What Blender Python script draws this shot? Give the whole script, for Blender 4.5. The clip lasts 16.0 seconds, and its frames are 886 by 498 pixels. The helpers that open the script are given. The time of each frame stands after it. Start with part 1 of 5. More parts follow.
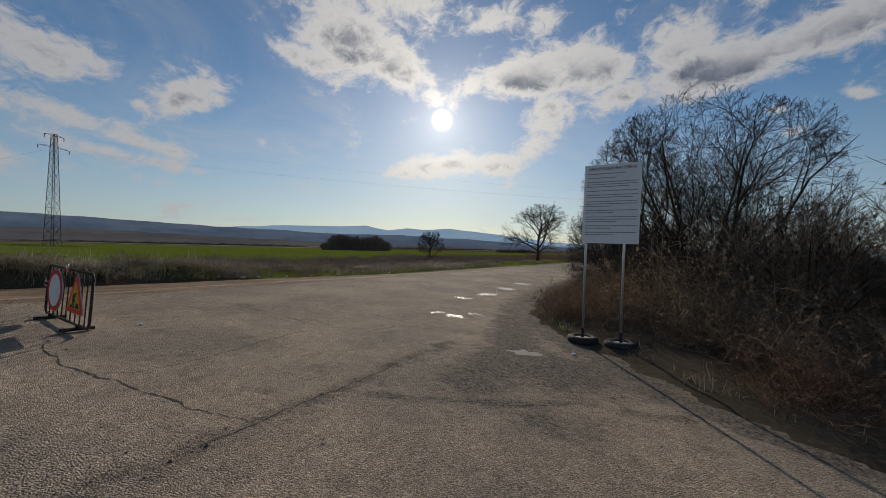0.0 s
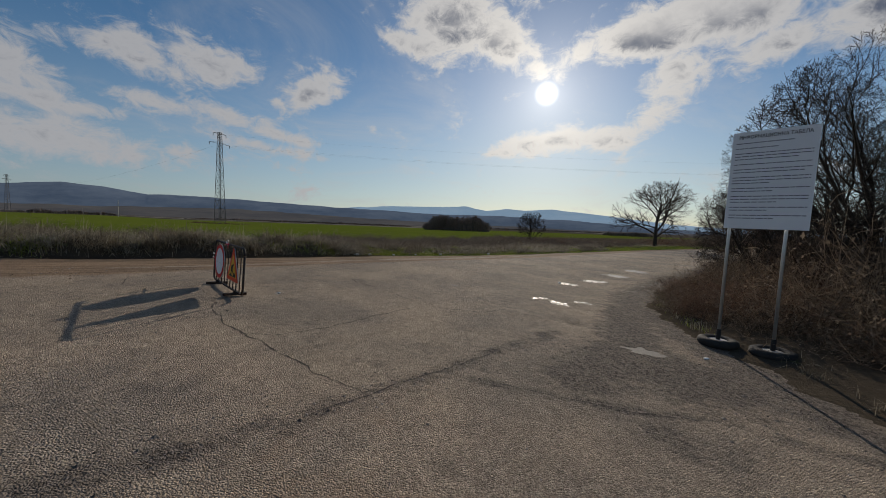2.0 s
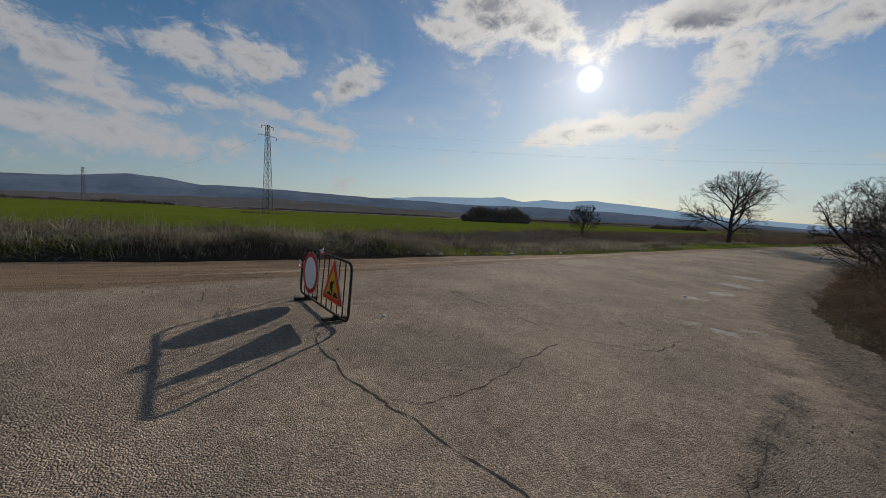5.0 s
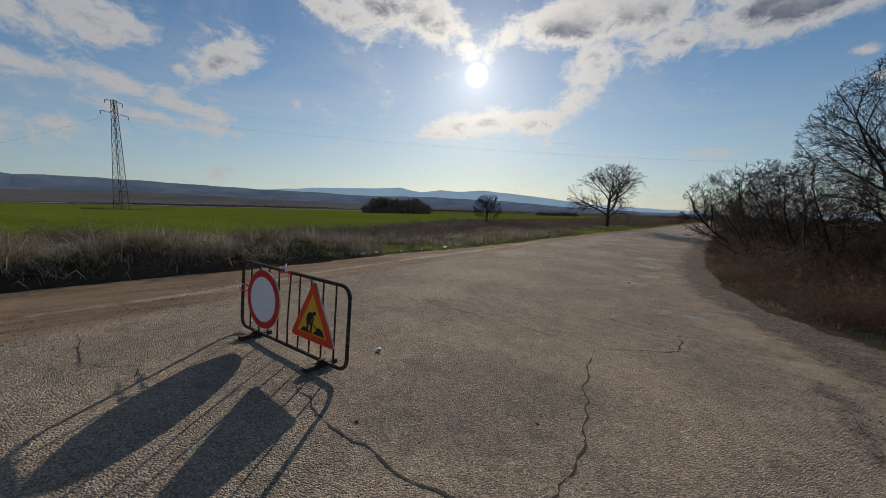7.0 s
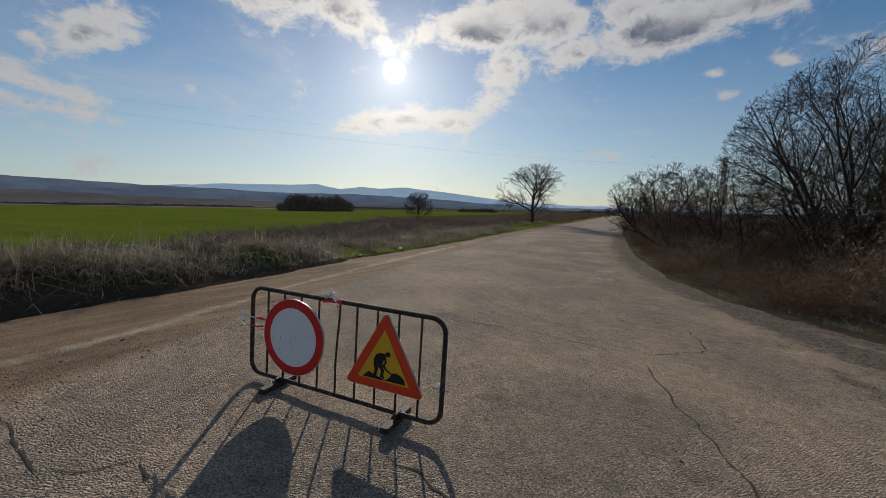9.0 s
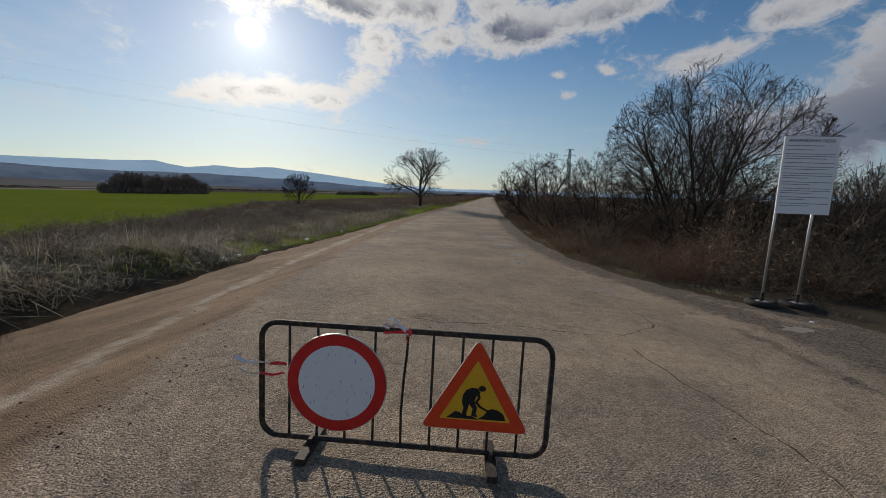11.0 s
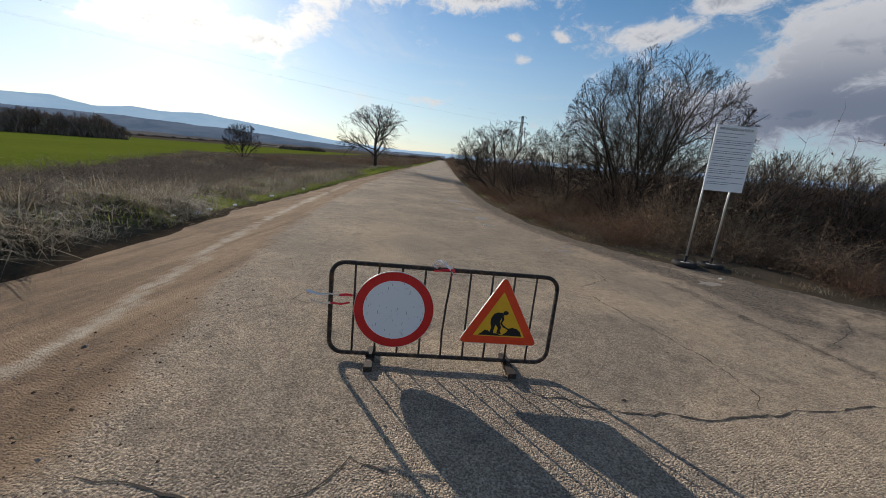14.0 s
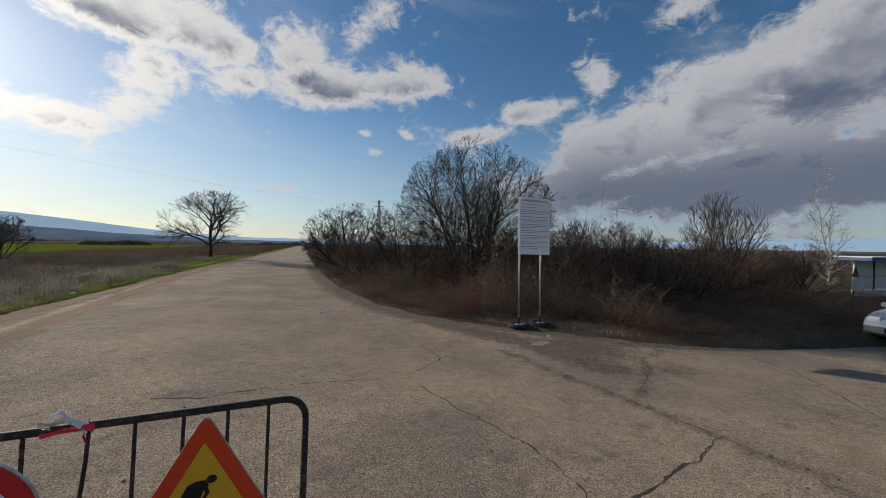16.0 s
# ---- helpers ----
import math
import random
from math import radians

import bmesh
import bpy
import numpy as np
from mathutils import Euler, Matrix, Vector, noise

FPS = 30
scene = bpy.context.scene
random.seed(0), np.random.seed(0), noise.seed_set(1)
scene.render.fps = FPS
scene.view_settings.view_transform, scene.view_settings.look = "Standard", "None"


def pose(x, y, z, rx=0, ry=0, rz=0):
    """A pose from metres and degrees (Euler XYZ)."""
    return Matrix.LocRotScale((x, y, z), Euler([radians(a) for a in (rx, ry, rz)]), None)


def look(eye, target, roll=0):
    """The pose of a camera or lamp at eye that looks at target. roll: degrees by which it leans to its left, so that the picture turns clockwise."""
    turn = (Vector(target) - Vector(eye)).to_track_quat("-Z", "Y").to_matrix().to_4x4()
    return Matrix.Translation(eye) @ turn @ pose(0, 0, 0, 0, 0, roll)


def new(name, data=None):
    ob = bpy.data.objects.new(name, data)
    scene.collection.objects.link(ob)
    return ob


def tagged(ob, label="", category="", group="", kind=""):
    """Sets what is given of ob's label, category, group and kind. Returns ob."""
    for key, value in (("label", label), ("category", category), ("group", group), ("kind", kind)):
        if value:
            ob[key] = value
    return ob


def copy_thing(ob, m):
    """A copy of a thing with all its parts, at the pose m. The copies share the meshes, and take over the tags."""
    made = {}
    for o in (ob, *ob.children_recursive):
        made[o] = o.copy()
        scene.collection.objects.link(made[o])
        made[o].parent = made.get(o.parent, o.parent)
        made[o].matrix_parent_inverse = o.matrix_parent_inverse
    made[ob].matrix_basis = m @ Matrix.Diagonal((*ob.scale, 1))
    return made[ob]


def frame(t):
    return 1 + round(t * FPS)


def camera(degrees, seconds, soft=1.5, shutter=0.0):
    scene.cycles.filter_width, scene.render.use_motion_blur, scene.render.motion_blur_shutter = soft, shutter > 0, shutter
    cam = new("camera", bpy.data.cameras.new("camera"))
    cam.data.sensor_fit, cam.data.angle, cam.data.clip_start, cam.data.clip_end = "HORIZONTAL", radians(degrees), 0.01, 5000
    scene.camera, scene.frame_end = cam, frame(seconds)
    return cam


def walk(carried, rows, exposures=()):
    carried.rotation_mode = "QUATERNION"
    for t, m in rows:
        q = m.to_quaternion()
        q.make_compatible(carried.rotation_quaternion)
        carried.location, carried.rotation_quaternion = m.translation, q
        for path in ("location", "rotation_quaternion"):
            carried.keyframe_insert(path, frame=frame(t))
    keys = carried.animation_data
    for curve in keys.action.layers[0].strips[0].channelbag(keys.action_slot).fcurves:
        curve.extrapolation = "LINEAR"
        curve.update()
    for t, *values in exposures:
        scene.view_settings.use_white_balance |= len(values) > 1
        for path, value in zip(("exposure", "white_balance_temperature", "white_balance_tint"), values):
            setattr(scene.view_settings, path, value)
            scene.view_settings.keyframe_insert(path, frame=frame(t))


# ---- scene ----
cam = camera(102.0, 16.0, soft=0.85)
PATH = [
    (0.0, (0.080, -0.223, 1.595), (-1.037, 1.435, 1.590), 1.34),
    (0.5, (0.048, -0.158, 1.589), (-1.085, 1.490, 1.579), 1.59),
    (1.0, (-0.032, -0.121, 1.588), (-1.247, 1.468, 1.552), 1.94),
    (1.5, (-0.112, -0.109, 1.597), (-1.482, 1.345, 1.510), 2.12),
    (2.0, (-0.098, -0.144, 1.626), (-1.616, 1.152, 1.498), 2.10),
    (2.5, (-0.153, -0.162, 1.639), (-1.749, 1.034, 1.490), 2.39),
    (3.0, (-0.553, -0.220, 1.673), (-2.179, 0.933, 1.511), 2.83),
    (3.5, (-1.013, -0.122, 1.678), (-2.655, 1.008, 1.518), 3.02),
    (3.7, (-1.246, -0.068, 1.706), (-2.890, 1.059, 1.546), 3.01),
    (5.8, (-3.194, -0.659, 1.800), (-4.774, 0.545, 1.570), 1.87),
    (6.0, (-3.391, -0.660, 1.783), (-4.926, 0.601, 1.550), 1.86),
    (6.5, (-3.888, -0.648, 1.831), (-5.283, 0.766, 1.601), 1.62),
    (7.0, (-4.344, -0.732, 1.839), (-5.598, 0.811, 1.620), 1.38),
    (7.5, (-4.758, -0.709, 1.844), (-5.903, 0.918, 1.634), 1.30),
    (8.0, (-5.161, -0.742, 1.901), (-6.222, 0.940, 1.693), 1.13),
    (8.2, (-5.317, -0.821, 1.907), (-6.354, 0.876, 1.698), 1.06),
    (10.3, (-7.046, -1.092, 2.010), (-7.525, 0.830, 1.733), 1.15),
    (10.5, (-7.207, -1.054, 2.040), (-7.607, 0.885, 1.756), 1.15),
    (11.0, (-7.526, -1.021, 2.035), (-7.788, 0.938, 1.727), 1.24),
    (11.5, (-7.819, -1.184, 2.058), (-7.940, 0.777, 1.684), 1.90),
    (12.0, (-7.920, -1.371, 2.017), (-7.943, 0.576, 1.559), 2.77),
    (12.5, (-8.032, -1.508, 2.001), (-8.000, 0.414, 1.449), 3.68),
    (13.0, (-8.162, -1.619, 1.969), (-8.107, 0.280, 1.341), 4.42),
    (13.5, (-8.194, -1.644, 1.975), (-8.137, 0.258, 1.358), 4.86),
    (14.0, (-8.182, -1.734, 2.050), (-8.152, 0.204, 1.557), 4.51),
    (14.5, (-8.047, -1.709, 2.065), (-8.012, 0.270, 1.779), 3.69),
    (15.0, (-7.775, -1.506, 2.067), (-7.612, 0.484, 1.955), 2.74),
    (15.5, (-7.561, -1.197, 2.048), (-7.132, 0.756, 2.014), 1.67),
    (16.0, (-7.106, -0.951, 1.993), (-6.385, 0.914, 1.970), 0.83),
]
walk(cam, [(t, look(eye, target, roll)) for t, eye, target, roll in PATH],
     exposures=((0.0, -0.36), (3.5, -0.42), (8.0, -0.26), (10.5, -0.2), (11.5, -0.06), (12.0, 0.12), (13.0, 0.36), (13.5, 0.4), (14.5, 0.14), (15.0, -0.02), (15.5, -0.12), (16.0, 0.02)))

# ---- light ----
SUN_AZ, SUN_EL = radians(-34.6), radians(19.6)
sun_dir = Vector((math.sin(SUN_AZ) * math.cos(SUN_EL), math.cos(SUN_AZ) * math.cos(SUN_EL), math.sin(SUN_EL)))


class Nodes:
    """Short writing of node trees."""

    def __init__(self, tree, fresh=True):
        self.tree = tree
        if fresh:
            tree.nodes.clear()

    def put(self, value, socket):
        if isinstance(value, bpy.types.NodeSocket):
            self.tree.links.new(value, socket)
        elif value is not None:
            socket.default_value = value

    def add(self, kind, out=0, props=None, **inputs):
        node = self.tree.nodes.new("ShaderNode" + kind)
        for key, value in (props or {}).items():
            setattr(node, key, value)
        for key, value in inputs.items():
            self.put(value, node.inputs[int(key[1:]) if key[0] == "i" and key[1:].isdigit() else key.replace("_", " ")])
        return node.outputs[out]

    def math(self, op, a, b=None, c=None, clamp=False):
        return self.add("Math", 0, {"operation": op, "use_clamp": clamp}, i0=a, i1=b, i2=c)

    def mix(self, fac, a, b, mode="MIX"):
        return self.add("Mix", 2, {"data_type": "RGBA", "blend_type": mode}, i0=fac, i6=a, i7=b)

    def step(self, x, lo, hi, a=0.0, b=1.0):
        return self.add("MapRange", 0, {"interpolation_type": "SMOOTHSTEP"}, i0=x, i1=lo, i2=hi, i3=a, i4=b)

    def noise(self, vec, scale, detail=4.0, rough=0.55, dist=0.0):
        return self.add("TexNoise", 0, None, Vector=vec, Scale=scale, Detail=detail, Roughness=rough, Distortion=dist)


def rgb(r, g, b):
    return (r, g, b, 1.0)


def build_world():
    world = bpy.data.worlds.new("sky")
    scene.world = world
    world.use_nodes = True
    n = Nodes(world.node_tree)
    sky = n.add("TexSky", 0, {"sky_type": "NISHITA", "sun_disc": False, "sun_elevation": SUN_EL, "sun_rotation": SUN_AZ,
                              "air_density": 1.0, "dust_density": 0.25, "ozone_density": 2.5, "altitude": 300.0})
    way = n.add("TexCoord", 0)
    sep = n.tree.nodes.new("ShaderNodeSeparateXYZ")
    n.put(way, sep.inputs[0])
    x, y, z = sep.outputs
    az = n.math("MULTIPLY", n.math("ARCTAN2", x, y), 57.2958)
    el = n.math("MULTIPLY", n.math("ARCSINE", z), 57.2958)
    # flat cloud layer: directions laid onto a plane overhead
    low = n.math("ADD", n.math("MAXIMUM", z, 0.0), 0.12)
    flat = n.add("CombineXYZ", 0, None, X=n.math("DIVIDE", x, low), Y=n.math("DIVIDE", y, low), Z=0.0)
    ang = n.add("CombineXYZ", 0, None, X=az, Y=n.math("MULTIPLY", el, 1.5), Z=0.0)
    big = n.noise(ang, 0.085, 7.0, 0.6, 0.35)
    fine = n.noise(ang, 0.36, 9.0, 0.70, 0.6)
    grain = n.math("ADD", n.math("MULTIPLY", n.math("SUBTRACT", big, 0.5), 2.2), n.math("MULTIPLY", n.math("SUBTRACT", fine, 0.5), 1.7))
    # azimuth, elevation, half width, half height, tilt, thickness
    clouds = CLOUDS
    cover = weight = high = None
    for a, e, w, h, tilt, thick in clouds:
        dx, dy = n.math("SUBTRACT", az, a), n.math("SUBTRACT", el, e)
        c, s = math.cos(radians(tilt)), math.sin(radians(tilt))
        u = n.math("DIVIDE", n.math("MULTIPLY_ADD", dx, c, n.math("MULTIPLY", dy, s)), w)
        v = n.math("DIVIDE", n.math("MULTIPLY_ADD", dx, -s, n.math("MULTIPLY", dy, c)), h)
        r2 = n.math("MULTIPLY_ADD", u, u, n.math("MULTIPLY", v, v))
        one = n.math("MULTIPLY", n.math("POWER", 2.718, n.math("MULTIPLY", r2, -1.0)), thick)
        cover = one if cover is None else n.math("MAXIMUM", cover, one)
        weight = one if weight is None else n.math("ADD", weight, one)
        lift = n.math("MULTIPLY", one, v)
        high = lift if high is None else n.math("ADD", high, lift)
    rise = n.math("DIVIDE", high, n.math("ADD", weight, 0.02))
    body = n.math("ADD", cover, n.math("MULTIPLY", grain, 0.95))
    mask = n.step(body, 0.17, 0.76)
    thick = n.step(body, 0.78, 1.45)
    billow = n.noise(ang, 0.16, 5.0, 0.55, 0.3)
    low = n.step(n.math("ADD", rise, n.math("MULTIPLY", n.math("SUBTRACT", billow, 0.5), 2.6)), -0.75, 0.75, 1.0, 0.0)
    low = n.math("MAXIMUM", low, n.math("MULTIPLY", n.step(el, 4.0, 15.0, 1.0, 0.0), n.step(az, 20.0, 45.0)))
    thick = n.math("MULTIPLY", thick, n.math("MULTIPLY_ADD", low, 0.85, 0.15))
    bank = n.math("MULTIPLY", n.step(az, 22.0, 45.0), n.step(el, 8.0, 19.0, 1.0, 0.0))
    thick = n.math("MAXIMUM", thick, n.math("MULTIPLY", n.step(body, 0.35, 1.0), n.math("MULTIPLY", bank, 0.92)))
    # wisps of thin cloud
    wisp = n.math("MULTIPLY", n.step(n.noise(flat, 0.8, 9.0, 0.66, 0.8), 0.48, 0.80), 0.42)
    # glow round the sun
    dot = n.add("VectorMath", 1, {"operation": "DOT_PRODUCT"}, i0=way, i1=tuple(sun_dir))
    off = n.math("MULTIPLY", n.math("ARCCOSINE", n.math("MINIMUM", dot, 1.0)), 57.2958)
    near = n.math("POWER", 2.718, n.math("MULTIPLY", off, -0.10))
    bright = n.mix(n.math("POWER", near, 0.6), rgb(0.46, 0.465, 0.49), rgb(1.28, 1.2, 1.08))
    bright = n.mix(n.math("MULTIPLY", n.math("MULTIPLY", n.step(el, 5.0, 13.0, 1.0, 0.0), n.step(az, 15.0, 40.0)), 0.8), bright, rgb(0.27, 0.29, 0.36))
    dark = n.mix(near, rgb(0.105, 0.125, 0.18), rgb(0.30, 0.31, 0.345))
    cloud = n.mix(thick, bright, dark)
    sky = n.add("HueSaturation", 0, None, Saturation=1.2, Color=sky)
    air = n.mix(1.0, sky, rgb(SKY * 1.02, SKY * 1.02, SKY), "MULTIPLY")
    haze = n.step(el, -2.0, 24.0, 1.0, 0.0)
    air = n.mix(n.math("MULTIPLY", haze, 0.62), air, n.mix(n.step(off, 15.0, 75.0), rgb(0.56, 0.63, 0.66), rgb(0.27, 0.345, 0.45)))
    air = n.mix(wisp, air, bright)
    colour = n.mix(n.math("MULTIPLY", mask, 0.94), air, cloud)
    disc = n.math("MULTIPLY", n.step(off, 0.3, 1.9, 1.0, 0.0), 1.6)
    halo = n.math("MULTIPLY", n.math("POWER", 2.718, n.math("MULTIPLY", off, -0.38)), 0.58)
    wide = n.math("MULTIPLY", n.math("POWER", 2.718, n.math("MULTIPLY", off, -0.06)), 0.12)
    glow = n.math("ADD", disc, n.math("ADD", halo, wide))
    colour = n.mix(1.0, colour, n.mix(1.0, rgb(1.0, 0.96, 0.88), n.add("CombineColor", 0, None, Red=glow, Green=glow, Blue=glow), "MULTIPLY"), "ADD")
    back = n.add("Background", 0, None, Color=colour, Strength=1.0)
    out = n.tree.nodes.new("ShaderNodeOutputWorld")
    n.put(back, out.inputs[0])


SKY = 0.090
CLOUDS = [
    # round the sun: the pale mass above it, the grey bands beside it, the plume below
    (-49.0, 29.5, 9.0, 5.5, -10, 1.05), (-41.5, 26.5, 6.0, 3.4, -25, 1.25), (-56.5, 26.0, 4.5, 1.5, -10, 0.8), (-42.0, 34.0, 9.0, 4.0, 0, 0.95), (-36.5, 23.0, 4.0, 1.6, -20, 0.75),
    (-21.5, 25.0, 8.5, 2.6, 0, 1.4), (-12.5, 25.5, 6.5, 3.0, -8, 1.35), (-29.5, 24.6, 4.0, 1.8, 15, 0.95), (-18.0, 31.7, 3.2, 2.0, 0, 0.8),
    (-1.0, 26.0, 5.5, 3.0, 0, 0.95), (3.5, 22.6, 9.0, 3.0, 4, 1.4), (12.0, 23.2, 7.5, 2.2, 8, 1.3), (-8.0, 21.5, 5.0, 2.0, 10, 0.9), (9.0, 30.5, 6.5, 2.6, 30, 0.72),
    (-18.5, 19.5, 4.5, 3.4, 60, 0.88), (-20.5, 16.2, 4.5, 2.4, 30, 0.85), (-24.5, 13.4, 5.5, 1.8, 10, 0.8), (-34.5, 13.0, 8.0, 1.7, 3, 1.0), (-41.5, 11.6, 4.0, 0.9, 0, 0.75), (-28.0, 32.5, 9.0, 2.4, 0, 0.62),
    # towards the open fields
    (-69.8, 18.4, 5.6, 2.6, 18, 1.0), (-74.5, 16.2, 1.6, 1.0, 0, 0.75), (-82.5, 19.2, 6.5, 2.8, -6, 0.95), (-90.0, 18.6, 6.0, 2.6, -10, 0.95), (-102.0, 15.0, 6.5, 2.8, -20, 0.9),
    (-80.0, 13.4, 6.0, 1.2, -6, 0.74), (-76.0, 12.2, 7.0, 1.0, -10, 0.7), (-89.0, 13.6, 5.0, 1.2, 0, 0.72), (-97.0, 11.6, 7.0, 1.3, -6, 0.74), (-74.0, 9.8, 9.0, 0.9, -6, 0.64), (-98.0, 8.0, 18.0, 2.8, -4, 0.74), (-86.0, 8.0, 9.0, 1.2, -4, 0.62),
    # the great bank over the side road
    (25.9, 16.9, 6.0, 1.6, 8, 0.95), (34.5, 20.0, 6.5, 1.6, 6, 0.95), (44.3, 22.8, 2.6, 2.8, 35, 0.9), (47.5, 14.5, 11.0, 5.0, 26, 1.5), (60.0, 17.5, 12.0, 5.5, 30, 1.6), (70.0, 19.5, 14.0, 6.5, 30, 1.65), (40.0, 8.5, 11.0, 3.2, 5, 1.5),
    (62.0, 8.5, 22.0, 4.6, 0, 1.6), (53.0, 28.8, 5.0, 1.3, 10, 0.72), (10.2, 14.0, 1.5, 0.8, 0, 0.8), (8.6, 16.6, 1.3, 0.7, 0, 0.78), (15.0, 16.8, 1.5, 0.6, -20, 0.75), (-3.5, 7.9, 3.2, 0.8, 0, 0.75),
    # behind the camera
    (-52.0, 44.0, 22.0, 5.0, 0, 0.7), (30.0, 44.0, 20.0, 6.0, 0, 0.7), (120.0, 22.0, 40.0, 8.0, 0, 1.0), (-150.0, 20.0, 35.0, 8.0, 0, 0.8),
]
build_world()
sun = new("sun", bpy.data.lights.new("sun", "SUN"))
sun.data.energy, sun.data.angle, sun.data.color = 4.0, radians(0.6), (1.0, 0.885, 0.75)
sun.matrix_world = look((0, 0, 60), Vector((0, 0, 60)) - sun_dir)


# ---- materials ----
def material(name, make, rough=0.85, bump=None, metal=0.0, spec=0.3, thin=0.0):
    """make(n, pos) gives the colour; bump(n, pos) a height."""
    m = bpy.data.materials.new(name)
    m.use_nodes = True
    n = Nodes(m.node_tree)
    pos = n.add("TexCoord", 3)
    colour = make(n, pos) if callable(make) else rgb(*make)
    height = None
    if bump:
        h, strength, dist = bump(n, pos)
        height = n.add("Bump", 0, None, Height=h, Strength=strength, Distance=dist)
    if callable(rough):
        rough = rough(n, pos)
    shader = n.add("BsdfPrincipled", 0, None, Base_Color=colour, Roughness=rough, Metallic=metal, Specular_IOR_Level=spec, Normal=height)
    if thin:
        shader = n.add("MixShader", 0, None, i0=thin, i1=shader, i2=n.add("BsdfTranslucent", 0, None, Color=colour))
    out = n.tree.nodes.new("ShaderNodeOutputMaterial")
    n.put(shader, out.inputs[0])
    return m


def attr(n, name):
    return n.add("Attribute", 2, {"attribute_name": name})


def asphalt_colour(n, pos):
    stone = n.add("TexVoronoi", 1, None, Vector=pos, Scale=95.0)
    tone = n.add("SeparateColor", 0, None, Color=stone)
    speck = n.mix(tone, rgb(0.24, 0.197, 0.152), rgb(0.60, 0.50, 0.39))
    fine = n.noise(pos, 70.0, 4.0, 0.7)
    speck = n.mix(n.step(fine, 0.38, 0.56), n.mix(0.5, speck, rgb(0.055, 0.047, 0.04)), speck)
    patch = n.noise(pos, 0.45, 5.0, 0.6, 0.3)
    colour = n.mix(n.step(patch, 0.35, 0.68), n.mix(1.0, speck, rgb(0.78, 0.78, 0.78), "MULTIPLY"), n.mix(1.0, speck, rgb(1.12, 1.07, 1.0), "MULTIPLY"))
    mottle = n.noise(pos, 6.5, 7.0, 0.75, 0.3)
    colour = n.mix(n.step(mottle, 0.38, 0.62), n.mix(1.0, colour, rgb(0.86, 0.85, 0.84), "MULTIPLY"), n.mix(1.0, colour, rgb(1.08, 1.07, 1.05), "MULTIPLY"))
    stain = n.noise(pos, 2.3, 4.0, 0.65)
    colour = n.mix(n.step(stain, 0.55, 0.75, 0.0, 0.45), colour, rgb(0.085, 0.078, 0.07))
    dirt = n.step(n.math("ADD", attr(n, "dirt"), n.math("MULTIPLY", n.math("SUBTRACT", n.noise(pos, 1.6, 6.0, 0.65), 0.5), 0.9)), 0.35, 0.75)
    along = n.add("Mapping", 0, None, Vector=pos, Scale=(1.0, 0.1, 1.0))
    track = n.noise(along, 3.5, 6.0, 0.7, 0.3)
    soil = n.mix(n.math("ADD", n.math("MULTIPLY", n.noise(pos, 9.0, 6.0, 0.7), 0.55), n.math("MULTIPLY", n.step(track, 0.3, 0.7), 0.5)), rgb(0.095, 0.058, 0.036), rgb(0.43, 0.295, 0.18))
    colour = n.mix(n.math("MULTIPLY", dirt, 0.88), colour, soil)
    pale = n.step(n.math("ADD", attr(n, "pale"), n.math("MULTIPLY", n.math("SUBTRACT", n.math("MULTIPLY_ADD", track, 0.5, n.math("MULTIPLY", n.noise(pos, 3.0, 6.0, 0.7), 0.5)), 0.5), 2.0)), 0.4, 0.85)
    colour = n.mix(n.math("MULTIPLY", pale, 0.8), colour, rgb(0.50, 0.43, 0.34))
    rubble_shade = n.step(n.math("ADD", attr(n, "gravel_shade"), n.math("MULTIPLY", n.math("SUBTRACT", n.noise(pos, 3.2, 8.0, 0.75), 0.5), 1.6)), 0.35, 0.8)
    loose = n.mix(n.add("SeparateColor", 0, None, Color=n.add("TexVoronoi", 1, None, Vector=pos, Scale=40.0)), rgb(0.04, 0.034, 0.028), rgb(0.23, 0.19, 0.155))
    return n.mix(n.math("MULTIPLY", rubble_shade, 0.88), colour, loose)


def asphalt_bump(n, pos):
    cell = n.add("TexVoronoi", 0, None, Vector=pos, Scale=95.0)
    lump = n.add("TexVoronoi", 0, None, Vector=pos, Scale=74.0)
    h = n.math("ADD", n.math("MULTIPLY", cell, -0.6), n.math("MULTIPLY", lump, -1.0))
    h = n.math("ADD", h, n.math("MULTIPLY", n.noise(pos, 24.0, 5.0, 0.7), 0.7))
    h = n.math("ADD", h, n.math("MULTIPLY", n.noise(pos, 5.0, 5.0, 0.7), 0.8))
    loose = n.math("MULTIPLY", attr(n, "gravel_shade"), n.noise(pos, 14.0, 6.0, 0.75))
    clods = n.math("MULTIPLY", attr(n, "dirt"), n.noise(pos, 9.0, 7.0, 0.75))
    return n.math("MULTIPLY_ADD", clods, 2.5, n.math("MULTIPLY_ADD", loose, 3.0, h)), 1.0, 0.0105


